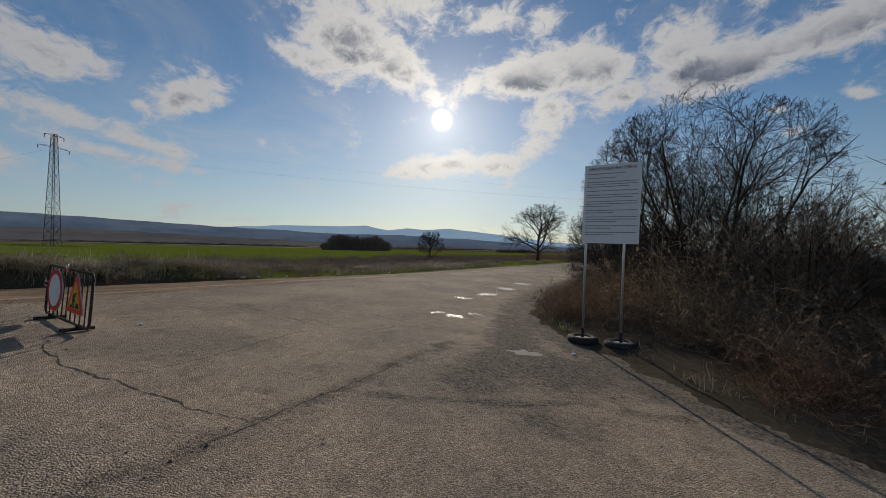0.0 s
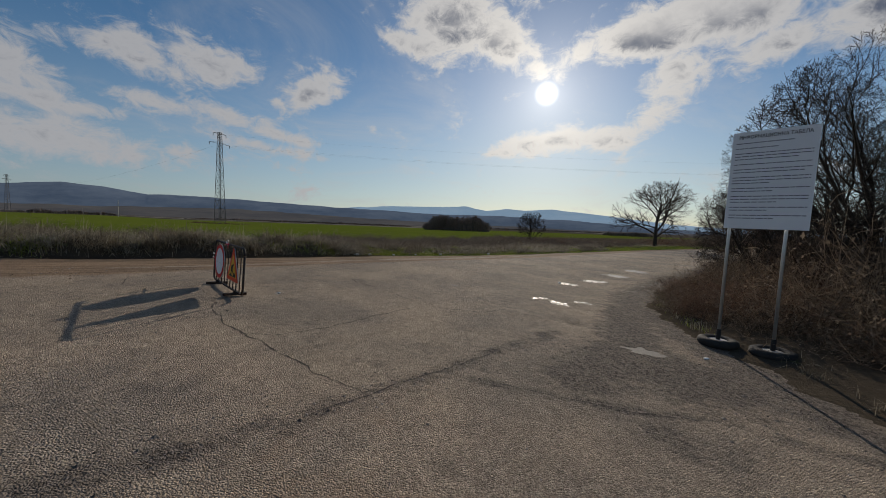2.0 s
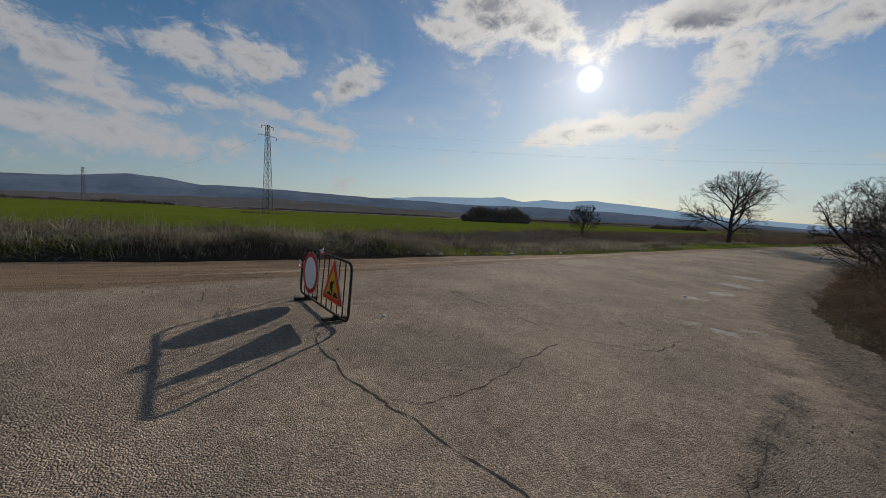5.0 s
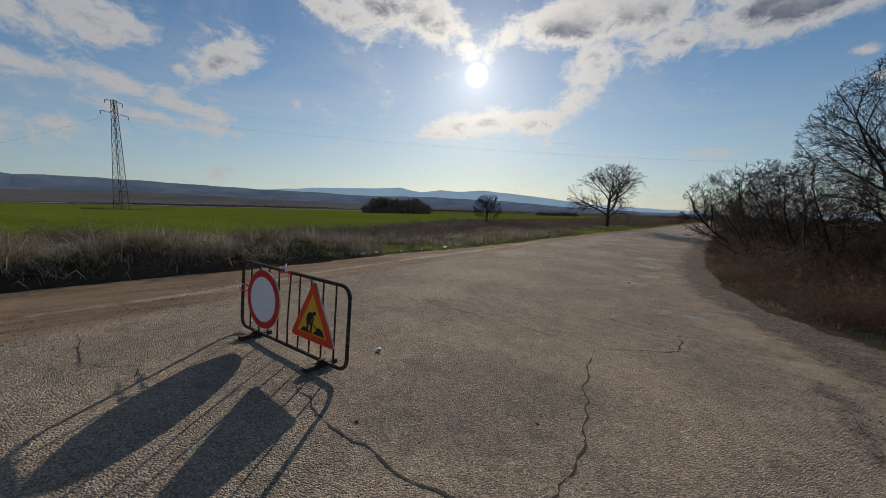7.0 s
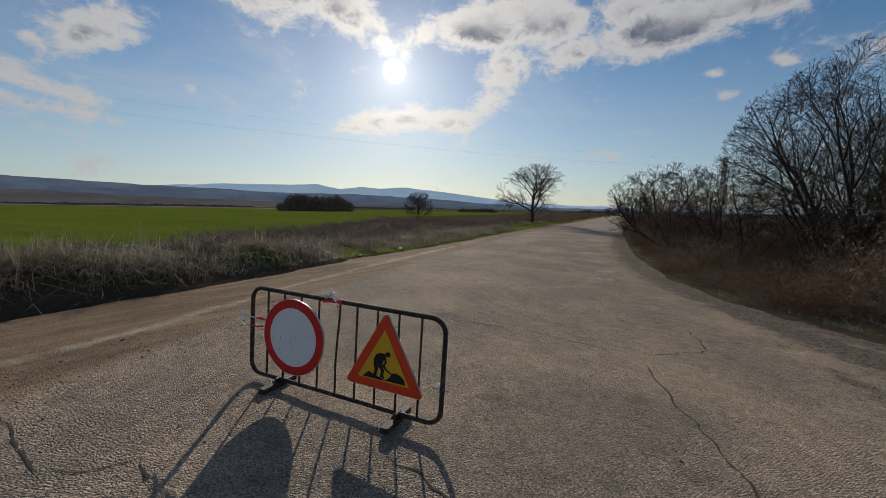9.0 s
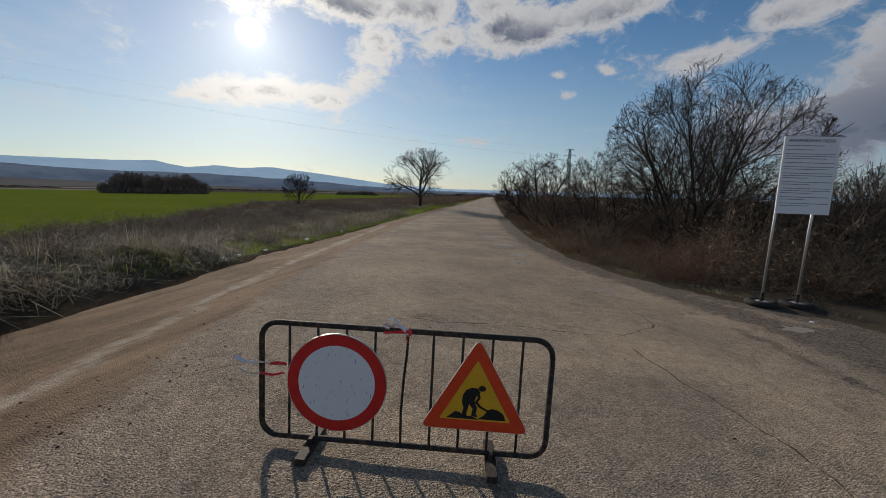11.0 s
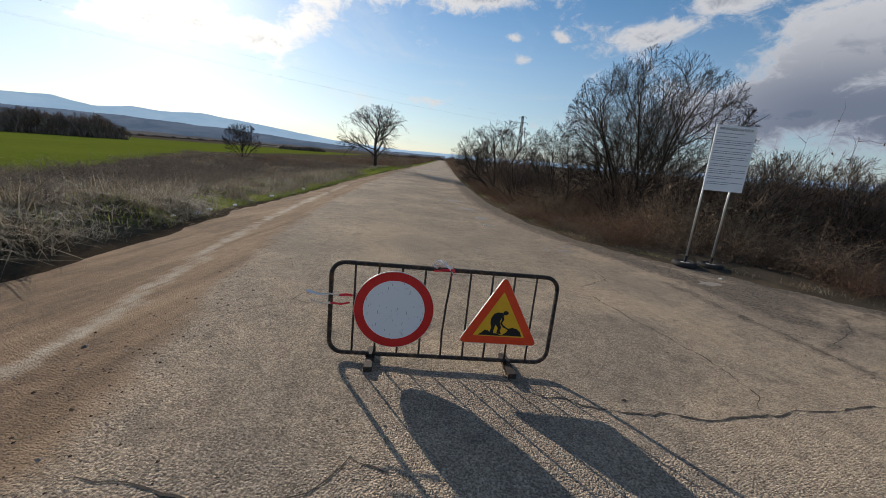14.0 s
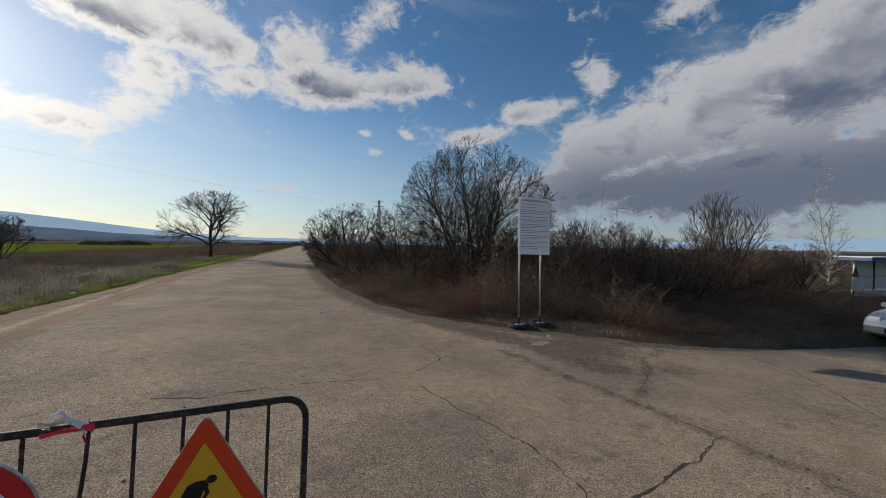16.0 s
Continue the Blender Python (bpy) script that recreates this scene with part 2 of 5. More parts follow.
def soil_colour(n, pos):
    base = n.mix(n.noise(pos, 1.1, 8.0, 0.65), rgb(0.05, 0.04, 0.028), rgb(0.125, 0.10, 0.072))
    straw = n.noise(pos, 14.0, 6.0, 0.75)
    base = n.mix(n.step(straw, 0.5, 0.75), base, rgb(0.15, 0.125, 0.09))
    grass = n.mix(n.noise(pos, 3.0, 6.0, 0.7), rgb(0.09, 0.12, 0.022), rgb(0.22, 0.27, 0.055))
    green = n.step(n.math("ADD", attr(n, "green"), n.math("MULTIPLY", n.math("SUBTRACT", n.noise(pos, 0.9, 6.0, 0.7), 0.5), 0.9)), 0.42, 0.62)
    base = n.mix(green, base, grass)
    crop = n.mix(n.noise(pos, 0.05, 6.0, 0.6), rgb(0.088, 0.118, 0.016), rgb(0.175, 0.205, 0.034))
    crop = n.mix(n.step(n.noise(pos, 1.8, 5.0, 0.7), 0.45, 0.7, 0.0, 0.5), crop, rgb(0.066, 0.11, 0.013))
    field = n.step(n.math("ADD", attr(n, "field"), n.math("MULTIPLY", n.math("SUBTRACT", n.noise(pos, 0.25, 6.0, 0.7), 0.5), 0.4)), 0.44, 0.56)
    base = n.mix(field, base, crop)
    base = n.mix(n.math("MULTIPLY", attr(n, "earth"), 0.85), base, rgb(0.045, 0.034, 0.024))
    far = n.mix(n.noise(pos, 0.006, 4.0, 0.6), rgb(0.06, 0.05, 0.038), rgb(0.12, 0.105, 0.085))
    far = n.mix(n.step(n.noise(pos, 0.0035, 3.0, 0.5), 0.54, 0.6), far, rgb(0.27, 0.25, 0.215))
    return n.mix(attr(n, "plain"), base, far)


def wood_colour(dark, light, scale=8.0):
    return lambda n, pos: n.mix(n.noise(pos, scale, 6.0, 0.7), rgb(*dark), rgb(*light))


def fleck(dark, light):
    """Tints that vary from strand to strand."""
    return lambda n, pos: n.mix(n.add("NewGeometry", 8), rgb(*dark), rgb(*light))


def patchy(dark, light, other):
    """As fleck(), with a second tint in drifts a few metres wide."""
    def make(n, pos):
        drift = n.step(n.noise(n.add("NewGeometry", 0), 0.55, 4.0, 0.6), 0.42, 0.62)
        return n.mix(n.math("MULTIPLY", drift, 0.8), n.mix(n.add("NewGeometry", 8), rgb(*dark), rgb(*light)), n.mix(n.add("NewGeometry", 8), rgb(*(c * 0.5 for c in other)), rgb(*other)))
    return make


M_ROAD = material("asphalt", asphalt_colour, 0.95, asphalt_bump, spec=0.12)
M_SOIL = material("soil", soil_colour, 1.0, lambda n, p: (n.noise(p, 12.0, 8.0, 0.75), 0.8, 0.05), spec=0.0)
M_CRACK = material("crack_fill", wood_colour((0.035, 0.030, 0.026), (0.11, 0.094, 0.078), 40.0), 0.95, spec=0.1)
M_BARK = material("bark", wood_colour((0.03, 0.024, 0.019), (0.085, 0.07, 0.058), 14.0), 0.9, lambda n, p: (n.noise(p, 40.0, 4.0), 0.6, 0.01), spec=0.1)
M_TWIG = material("twig", fleck((0.034, 0.026, 0.021), (0.10, 0.078, 0.062)), 0.85, spec=0.15)
M_HEDGE = material("hedge_twig", fleck((0.07, 0.05, 0.037), (0.26, 0.185, 0.135)), 0.85, spec=0.1)
M_PALEBARK = material("pale_bark", wood_colour((0.28, 0.26, 0.23), (0.72, 0.69, 0.64), 6.0), 0.8, spec=0.15)
M_BRAMBLE = material("bramble", lambda n, p: n.mix(n.step(n.add("ObjectInfo", 5), 0.2, 1.0), n.mix(n.add("NewGeometry", 8), rgb(0.055, 0.034, 0.024), rgb(0.32, 0.195, 0.13)), n.mix(n.add("NewGeometry", 8), rgb(0.075, 0.058, 0.042), rgb(0.38, 0.295, 0.21))), 0.9, spec=0.05, thin=0.25)
M_STRAW = material("straw", patchy((0.14, 0.12, 0.08), (0.56, 0.49, 0.37), (0.28, 0.225, 0.15)), 0.8, spec=0.15, thin=0.3)
M_SCRUB = material("dead_weeds", patchy((0.15, 0.13, 0.085), (0.60, 0.53, 0.39), (0.34, 0.27, 0.18)), 0.85, spec=0.1, thin=0.3)
M_WEED = material("dead_weed_stems", fleck((0.07, 0.055, 0.045), (0.36, 0.29, 0.225)), 0.9, spec=0.05, thin=0.2)
M_GRASS = material("grass", fleck((0.15, 0.18, 0.028), (0.42, 0.46, 0.098)), 0.75, spec=0.2, thin=0.45)
M_STEEL = material("rusty_paint", lambda n, p: n.mix(n.step(n.noise(p, 22.0, 6.0, 0.7), 0.45, 0.7), rgb(0.022, 0.019, 0.017), rgb(0.115, 0.062, 0.035)), 0.7, lambda n, p: (n.noise(p, 90.0, 4.0), 0.4, 0.004), spec=0.35)
M_ZINC = material("galvanised_steel", lambda n, p: n.mix(n.noise(p, 18.0, 5.0), rgb(0.42, 0.42, 0.42), rgb(0.62, 0.62, 0.61)), 0.42, metal=0.75)
M_LATTICE = material("weathered_steel", wood_colour((0.07, 0.068, 0.066), (0.14, 0.135, 0.13), 2.0), 0.7, metal=0.0)
M_WHITE = material("scuffed_white_film", lambda n, p: n.mix(n.step(n.noise(p, 9.0, 8.0, 0.75), 0.58, 0.72), rgb(0.74, 0.75, 0.77), rgb(0.46, 0.46, 0.46)), 0.5)
M_PANEL = material("white_panel", lambda n, p: n.mix(n.noise(p, 2.5, 6.0, 0.65), rgb(0.72, 0.73, 0.76), rgb(0.82, 0.83, 0.85)), 0.55)
M_RED = material("red_film", lambda n, p: n.mix(n.noise(p, 14.0, 5.0), rgb(0.48, 0.012, 0.014), rgb(0.68, 0.03, 0.022)), 0.5)
M_ORANGERED = material("orange_red_film", lambda n, p: n.mix(n.noise(p, 14.0, 5.0), rgb(0.66, 0.04, 0.012), rgb(0.82, 0.085, 0.02)), 0.5)
M_YELLOW = material("yellow_film", lambda n, p: n.mix(n.noise(p, 12.0, 5.0), rgb(0.66, 0.34, 0.012), rgb(0.82, 0.46, 0.03)), 0.5)
M_BLACK = material("black_film", (0.012, 0.012, 0.013), 0.55)
M_INK = material("faded_ink", (0.20, 0.20, 0.23), 0.7)
M_RUBBER = material("old_rubber", wood_colour((0.016, 0.016, 0.016), (0.045, 0.043, 0.04), 12.0), 0.85, lambda n, p: (n.noise(p, 60.0, 3.0), 0.5, 0.006))
M_CONCRETE = material("concrete", wood_colour((0.30, 0.29, 0.27), (0.50, 0.49, 0.46), 16.0), 0.9, lambda n, p: (n.noise(p, 50.0, 5.0), 0.5, 0.006))
M_TAPE = material("pale_plastic_tape", (0.72, 0.68, 0.66), 0.4)
M_TAPERED = material("red_plastic_tape", (0.70, 0.03, 0.05), 0.4)
M_LITTER = material("white_plastic", (0.78, 0.78, 0.76), 0.5)
M_WATER = material("puddle_water", wood_colour((0.14, 0.12, 0.10), (0.30, 0.26, 0.22), 14.0), lambda n, p: n.step(n.noise(p, 7.0, 5.0, 0.7), 0.4, 0.6, 0.42, 0.85), lambda n, p: (n.noise(p, 30.0, 4.0), 0.4, 0.004), spec=0.4)
M_PALE = material("worn_pale_asphalt", wood_colour((0.20, 0.18, 0.15), (0.36, 0.32, 0.27), 30.0), 0.8, lambda n, p: (n.noise(p, 60.0, 4.0), 0.7, 0.01), spec=0.2)


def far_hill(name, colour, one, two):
    """Hazy distance: dull slopes with patches of wood and field, haze painted as emission."""
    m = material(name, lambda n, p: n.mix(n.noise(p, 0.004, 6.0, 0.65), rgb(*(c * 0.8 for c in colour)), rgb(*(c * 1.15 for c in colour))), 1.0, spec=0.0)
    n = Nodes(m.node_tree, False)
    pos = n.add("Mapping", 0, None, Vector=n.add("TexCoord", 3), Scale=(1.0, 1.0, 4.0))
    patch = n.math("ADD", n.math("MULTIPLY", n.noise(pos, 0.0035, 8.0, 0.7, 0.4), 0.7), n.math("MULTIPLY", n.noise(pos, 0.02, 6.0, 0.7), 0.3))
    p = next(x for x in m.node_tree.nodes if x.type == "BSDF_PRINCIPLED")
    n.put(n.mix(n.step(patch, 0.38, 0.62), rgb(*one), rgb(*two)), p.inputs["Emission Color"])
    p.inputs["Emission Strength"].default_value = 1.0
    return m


# haze put into the colours: paler and bluer the farther the ridge
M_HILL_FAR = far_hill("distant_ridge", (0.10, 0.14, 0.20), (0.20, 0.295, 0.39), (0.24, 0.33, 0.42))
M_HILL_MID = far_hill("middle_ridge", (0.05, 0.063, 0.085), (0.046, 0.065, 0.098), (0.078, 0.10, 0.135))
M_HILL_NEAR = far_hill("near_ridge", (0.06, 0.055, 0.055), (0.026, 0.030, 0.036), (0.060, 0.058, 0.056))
M_COPSE = material("bare_wood_far", fleck((0.13, 0.102, 0.087), (0.34, 0.265, 0.215)), 0.95, spec=0.05)


# ---- mesh tools ----
def mesh_object(name, verts, faces, mat, parent=None, label="", smooth=False):
    me = bpy.data.meshes.new(name)
    me.from_pydata([tuple(v) for v in verts], [], [tuple(f) for f in faces])
    me.materials.append(mat)
    if smooth:
        me.polygons.foreach_set("use_smooth", [True] * len(me.polygons))
    ob = new(name, me)
    if parent:
        ob.parent = parent
    if label:
        ob["label"] = label
    return ob


def part(name, bm, mat, parent, label="", smooth=False):
    me = bpy.data.meshes.new(name)
    bmesh.ops.recalc_face_normals(bm, faces=bm.faces)
    bm.to_mesh(me)
    bm.free()
    me.materials.append(mat)
    if smooth:
        me.polygons.foreach_set("use_smooth", [True] * len(me.polygons))
    ob = new(name, me)
    ob.parent = parent
    if label:
        ob["label"] = label
    return ob


def thing(name, m, label, category, group="", kind=""):
    ob = new(name)
    ob.matrix_world = m
    return tagged(ob, label, category, group, kind)


def tube_data(points, radii, sides=4, cap=True):
    """Vertices and faces of a tapered tube along points."""
    pts = [Vector(p) for p in points]
    verts, faces = [], []
    side = None
    for i, p in enumerate(pts):
        d = (pts[min(i + 1, len(pts) - 1)] - pts[max(i - 1, 0)])
        d = d.normalized() if d.length > 1e-9 else Vector((0, 0, 1))
        if side is None:
            side = d.orthogonal().normalized()
        side = (side - d * side.dot(d))
        side = side.normalized() if side.length > 1e-6 else d.orthogonal().normalized()
        up = d.cross(side)
        r = radii[i]
        for k in range(sides):
            a = 2 * math.pi * k / sides
            verts.append(p + side * (r * math.cos(a)) + up * (r * math.sin(a)))
    for i in range(len(pts) - 1):
        for k in range(sides):
            k2 = (k + 1) % sides
            faces.append((i * sides + k, i * sides + k2, (i + 1) * sides + k2, (i + 1) * sides + k))
    if cap:
        faces.append(tuple(range(sides))[::-1])
        e = (len(pts) - 1) * sides
        faces.append(tuple(range(e, e + sides)))
    return verts, faces


class Pile:
    """Collects pieces into one mesh."""

    def __init__(self):
        self.v, self.f = [], []

    def add(self, verts, faces):
        o = len(self.v)
        self.v += verts
        self.f += [tuple(i + o for i in f) for f in faces]

    def tube(self, points, radii, sides=4, cap=False):
        self.add(*tube_data(points, radii, sides, cap))

    def made(self, name, mat, parent=None, label="", smooth=False):
        return mesh_object(name, self.v, self.f, mat, parent, label, smooth)


def tube_bm(points, r, sides=10):
    bm = bmesh.new()
    v, f = tube_data(points, [r] * len(points), sides)
    vs = [bm.verts.new(p) for p in v]
    for q in f:
        bm.faces.new([vs[i] for i in q])
    return bm


def box_bm(x0, y0, z0, x1, y1, z1, bevel=0.0):
    bm = bmesh.new()
    bmesh.ops.create_cube(bm, size=1.0, matrix=Matrix.Translation(((x0 + x1) / 2, (y0 + y1) / 2, (z0 + z1) / 2)) @ Matrix.Diagonal((x1 - x0, y1 - y0, z1 - z0, 1)))
    if bevel:
        bmesh.ops.bevel(bm, geom=bm.edges[:], offset=bevel, segments=2, affect="EDGES")
    return bm


def plate_bm(outline, y0, y1):
    """A plate with the outline (x, z), from y0 to y1."""
    bm = bmesh.new()
    front = [bm.verts.new((x, y0, z)) for x, z in outline]
    back = [bm.verts.new((x, y1, z)) for x, z in outline]
    bm.faces.new(front)
    bm.faces.new(back[::-1])
    for i in range(len(front)):
        j = (i + 1) % len(front)
        bm.faces.new((front[i], back[i], back[j], front[j]))
    return bm


# ---- lie of the land ----
def ease(v, a, b):
    v = np.asarray(v, float)
    return np.where(v < a, v, a + (b - a) * (1 - np.exp(-(np.maximum(v, a) - a) / (b - a))))


def land(x, y):
    x, y = np.asarray(x, float), np.asarray(y, float)
    z = -0.078 - 0.0346 * np.sign(y) * ease(np.abs(y), 12, 19) - 0.0443 * np.where(x > 0, ease(np.abs(x), 6, 12), -ease(np.abs(x), 10, 15))
    d = np.maximum(0, np.hypot(x + 5, y) - 40)
    return z - 1.5 * (1 - np.exp(-d / 260))


def on(x, y):
    return float(land(x, y))


RIGHT_Y = [-60, 3.2, 3.9, 4.6, 5.4, 6.6, 8.0, 9.8, 12, 15, 25, 60, 900]
RIGHT_X = [60, 14, 4.2, 1.6, 0.4, -0.7, -2.2, -3.5, -4.1, -4.7, -5.6, -6.2, -6.2]
LEFT_Y = [-60, -1, 2, 5, 8, 12, 18, 24, 50, 120, 900]
LEFT_X = [-12.4, -12.5, -12.75, -13.25, -13.75, -14.25, -14.65, -14.95, -15.1, -14.6, -14.2]


def road_right(y):
    return np.interp(y, RIGHT_Y, RIGHT_X)


def road_left(y):
    return np.interp(y, LEFT_Y, LEFT_X)


def rise(v, a, b):
    v = np.clip((np.asarray(v, float) - a) / (b - a), 0, 1)
    return v * v * (3 - 2 * v)


def verge_bank(x, y):
    """Height of the overgrown bank beside the dusty shoulder."""
    x, y = np.asarray(x, float), np.asarray(y, float)
    out = road_left(y) - x
    lumps = 0.8 + 0.28 * np.sin(1.3 * y + 0.7 * x) * np.sin(0.47 * y - 1.1 * x + 1.0) + 0.16 * np.sin(3.1 * y + 1.9 * x)
    crest = 0.44 - 0.2 * rise(y, 6, 12)
    return crest * lumps * rise(out - 0.9 * rise(y, 5.5, 9), 0.2, 1.15) * (1 - 0.6 * rise(out, 1.5, 4.5)) * (1 - rise(np.abs(y), 60, 110))


def spread(*stops):
    """Stops of (from, to, step), joined."""
    out = []
    for a, b, s in stops:
        out += list(np.arange(a, b - 1e-6, s))
    return np.array(out + [stops[-1][1]])


def smooth_noise(x, y, scale, seed=0.0, octaves=3):
    out = np.zeros(x.shape)
    flat = out.ravel()
    for i, (a, b) in enumerate(zip(x.ravel(), y.ravel())):
        flat[i] = noise.fractal(Vector((a * scale + seed, b * scale - seed, seed)), 1.0, 2.0, octaves)
    return out


def sheet(name, gx, gy, z, keep, mat, attrs):
    ny, nx = gx.shape
    verts = np.stack([gx.ravel(), gy.ravel(), z.ravel()], -1)
    i = np.arange(nx * ny).reshape(ny, nx)
    quads = np.stack([i[:-1, :-1], i[:-1, 1:], i[1:, 1:], i[1:, :-1]], -1).reshape(-1, 4)
    quads = quads[keep.ravel()]
    used, inv = np.unique(quads, return_inverse=True)
    me = bpy.data.meshes.new(name)
    me.from_pydata(verts[used].tolist(), [], inv.reshape(-1, 4).tolist())
    me.materials.append(mat)
    me.polygons.foreach_set("use_smooth", [True] * len(me.polygons))
    for key, values in attrs.items():
        me.attributes.new(key, "FLOAT", "POINT").data.foreach_set("value", values.ravel()[used].astype(np.float32))
    return new(name, me)


def bump_at(x, y, cx, cy, w):
    return np.exp(-((x - cx) ** 2 + (y - cy) ** 2) / w**2)


def line_mask(x, y, pts, w):
    best = np.full(np.shape(x), 1e9)
    for (ax, ay), (bx, by) in zip(pts, pts[1:]):
        dx, dy = bx - ax, by - ay
        t = np.clip(((x - ax) * dx + (y - ay) * dy) / (dx * dx + dy * dy), 0, 1)
        best = np.minimum(best, np.hypot(x - ax - t * dx, y - ay - t * dy))
    return np.exp(-((best / w) ** 2))


def build_ground():
    xs = spread((-3600, -600, 300), (-600, -120, 40), (-120, -40, 8), (-40, -22, 1.5), (-22, -17.5, 0.4), (-17.5, -12, 0.16), (-12, 8, 0.8), (8, 40, 2), (40, 160, 10), (160, 600, 60), (600, 3600, 300))
    ys = spread((-3600, -600, 300), (-600, -100, 50), (-100, -12, 8), (-12, -6, 0.5), (-6, 20, 0.25), (20, 30, 0.5), (30, 70, 2), (70, 200, 10), (200, 600, 50), (600, 4200, 300))
    x, y = np.meshgrid(xs, ys)
    z = land(x, y)
    left, right = road_left(y), road_right(y)
    out = np.maximum(left - x, x - right)
    rough = smooth_noise(x, y, 0.6, 3.0)
    inside = out < 0
    bank = np.where(x < left, verge_bank(x, y), np.clip(out / 1.2, 0, 1) * 0.22 * (np.abs(y) < 120))
    z = np.where(inside, z - np.clip((-out - 0.7) / 0.6, 0, 1) * 0.12 - 0.025, z + bank + rough * 0.05 * np.clip(out, 0, 1) - 0.02)
    edge = -18.5 - 0.56 * np.clip(y - 2, 0, 60) - 0.1 * np.clip(y - 62, 0, 4000)
    field = 0.5 + np.clip((edge - x) / 6.0, -0.5, 0.5)
    far = np.clip((np.hypot(x, y) - 330) / 60, 0, 1)
    strip = np.exp(-((out - 1.0) / 1.1) ** 2) * (out > -0.5)
    green = np.where(x < left, 0.15 + 0.75 * strip * (0.6 + 0.4 * np.clip((y - 8) / 6, -1, 1)), 0.1 + 0.3 * np.exp(-((out - 0.5) / 0.8) ** 2))
    g = sheet("ground", x, y, z, np.ones((len(ys) - 1, len(xs) - 1), bool), M_SOIL, {"field": field * (x < -5), "plain": far, "green": green, "earth": 0.8 * np.exp(-((out - 0.12) / 0.22) ** 2) * (x < left + 1)})
    tagged(g, "open farmland with green winter crop and dry verges", "ground", kind="structure")


def build_road():
    xs = spread((-15.5, -11, 0.15), (-11, 3, 0.1), (3, 14, 0.4), (14, 60, 3))
    ys = spread((-50, -6, 2), (-6, 13, 0.1), (13, 30, 0.4), (30, 120, 3), (120, 900, 30))
    x, y = np.meshgrid(xs, ys)
    wob = smooth_noise(x, y, 0.9, 7.0)
    # the outer columns follow the ragged left edge
    ragged = road_left(y) + 0.16 * smooth_noise(0 * x + 3.0, y, 0.8, 4.0, 4)
    x = np.where(x < -10, -10 + (x + 10) / -5.5 * (ragged + 10), x)
    z = land(x, y) + 0.012 * smooth_noise(x, y, 0.5, 1.0) + 0.004 * smooth_noise(x, y, 3.0, 5.0, 2)
    ridge = line_mask(x, y, [(-3.0, -1.0), (-2.95, 0.85), (-2.99, 1.4), (-3.06, 2.1), (-3.2, 3.2), (-3.32, 4.6), (-3.42, 5.3)], 0.27)
    z += 0.02 * ridge * (0.5 + smooth_noise(x, y, 4.0, 9.0, 3))
    left, right = road_left(y), road_right(y)
    rut = line_mask(x, y, [(-11.0, -3.0), (-11.6, 2.0), (-12.6, 7.0), (-13.8, 18.0)], 0.4)
    z -= 0.02 * rut
    for cx, cy, w, d in PITS:
        z -= d * bump_at(x, y, cx, cy, w)
    inner = np.interp(y, [-60, -0.3, 0.35, 1.3, 2.8, 6, 12, 24, 60, 900], [-9.9, -9.95, -10.2, -10.5, -10.9, -11.55, -12.5, -13.6, -14.2, -13.8])
    dirt = np.clip((inner - x) / 0.8 + 0.5, 0, 1)
    dirt = np.maximum(dirt, 0.45 * np.exp(-((right - x) / 0.6) ** 2) * (y < 80))
    dirt = np.maximum(dirt, 0.45 * bump_at(x, y, -2.2, 0.5, 2.2))
    pale = 0.66 * line_mask(x, y, [(-11.0, -0.6), (-11.1, 0.6), (-11.25, 1.3), (-11.6, 2.7), (-12.1, 4.7), (-12.83, 8.6), (-13.6, 14.0), (-14.2, 21.0)], 0.24)
    gravel_shade = np.maximum(0.95 * bump_at(x, y, -1.4, 5.3, 1.4), 0.62 * ridge)
    # shade of the thicket and trees, painted in with the dark gravel colour
    gravel_shade = np.maximum(gravel_shade, 0.55 * bump_at(x, y, -1.0, 3.5, 1.2))
    gravel_shade = np.maximum(gravel_shade, 0.92 * line_mask(x, y, [(-2.2, 3.9), (-2.2, 5.0), (-2.6, 6.4), (-3.7, 8.8)], 0.75))
    gravel_shade = np.maximum(gravel_shade, 0.66 * line_mask(x, y, [(-2.8, 2.6), (-2.2, 3.05), (-1.5, 3.55), (-0.8, 4.2), (0.2, 4.6)], 0.2))
    gravel_shade = np.maximum(gravel_shade, 0.82 * np.exp(-((right - x - 0.5) / 1.0) ** 2) * (y > 4) * (y < 40))
    cx, cy = (x[:-1, :-1] + x[1:, 1:]) / 2, (y[:-1, :-1] + y[1:, 1:]) / 2
    w = wob[:-1, :-1] * 0.16
    keep = cx < road_right(cy) + w
    r = sheet("road", x, y, z, keep, M_ROAD, {"dirt": dirt, "pale": pale, "gravel_shade": gravel_shade})
    return tagged(r, "worn grey asphalt road with cracks, patches and dusty shoulder", "road", kind="structure")


PITS = [(-3.62, 6.2, 0.2, 0.06), (-5.2, 12.3, 0.4, 0.02), (-4.74, 7.6, 0.45, 0.02), (-6.0, 9.6, 0.5, 0.02), (-6.45, 11.8, 0.6, 0.02), (-2.3, 5.6, 0.35, 0.015), (-3.95, 7.6, 0.25, 0.025), (-4.3, 9.6, 0.3, 0.02)]
build_ground()
road = build_road()


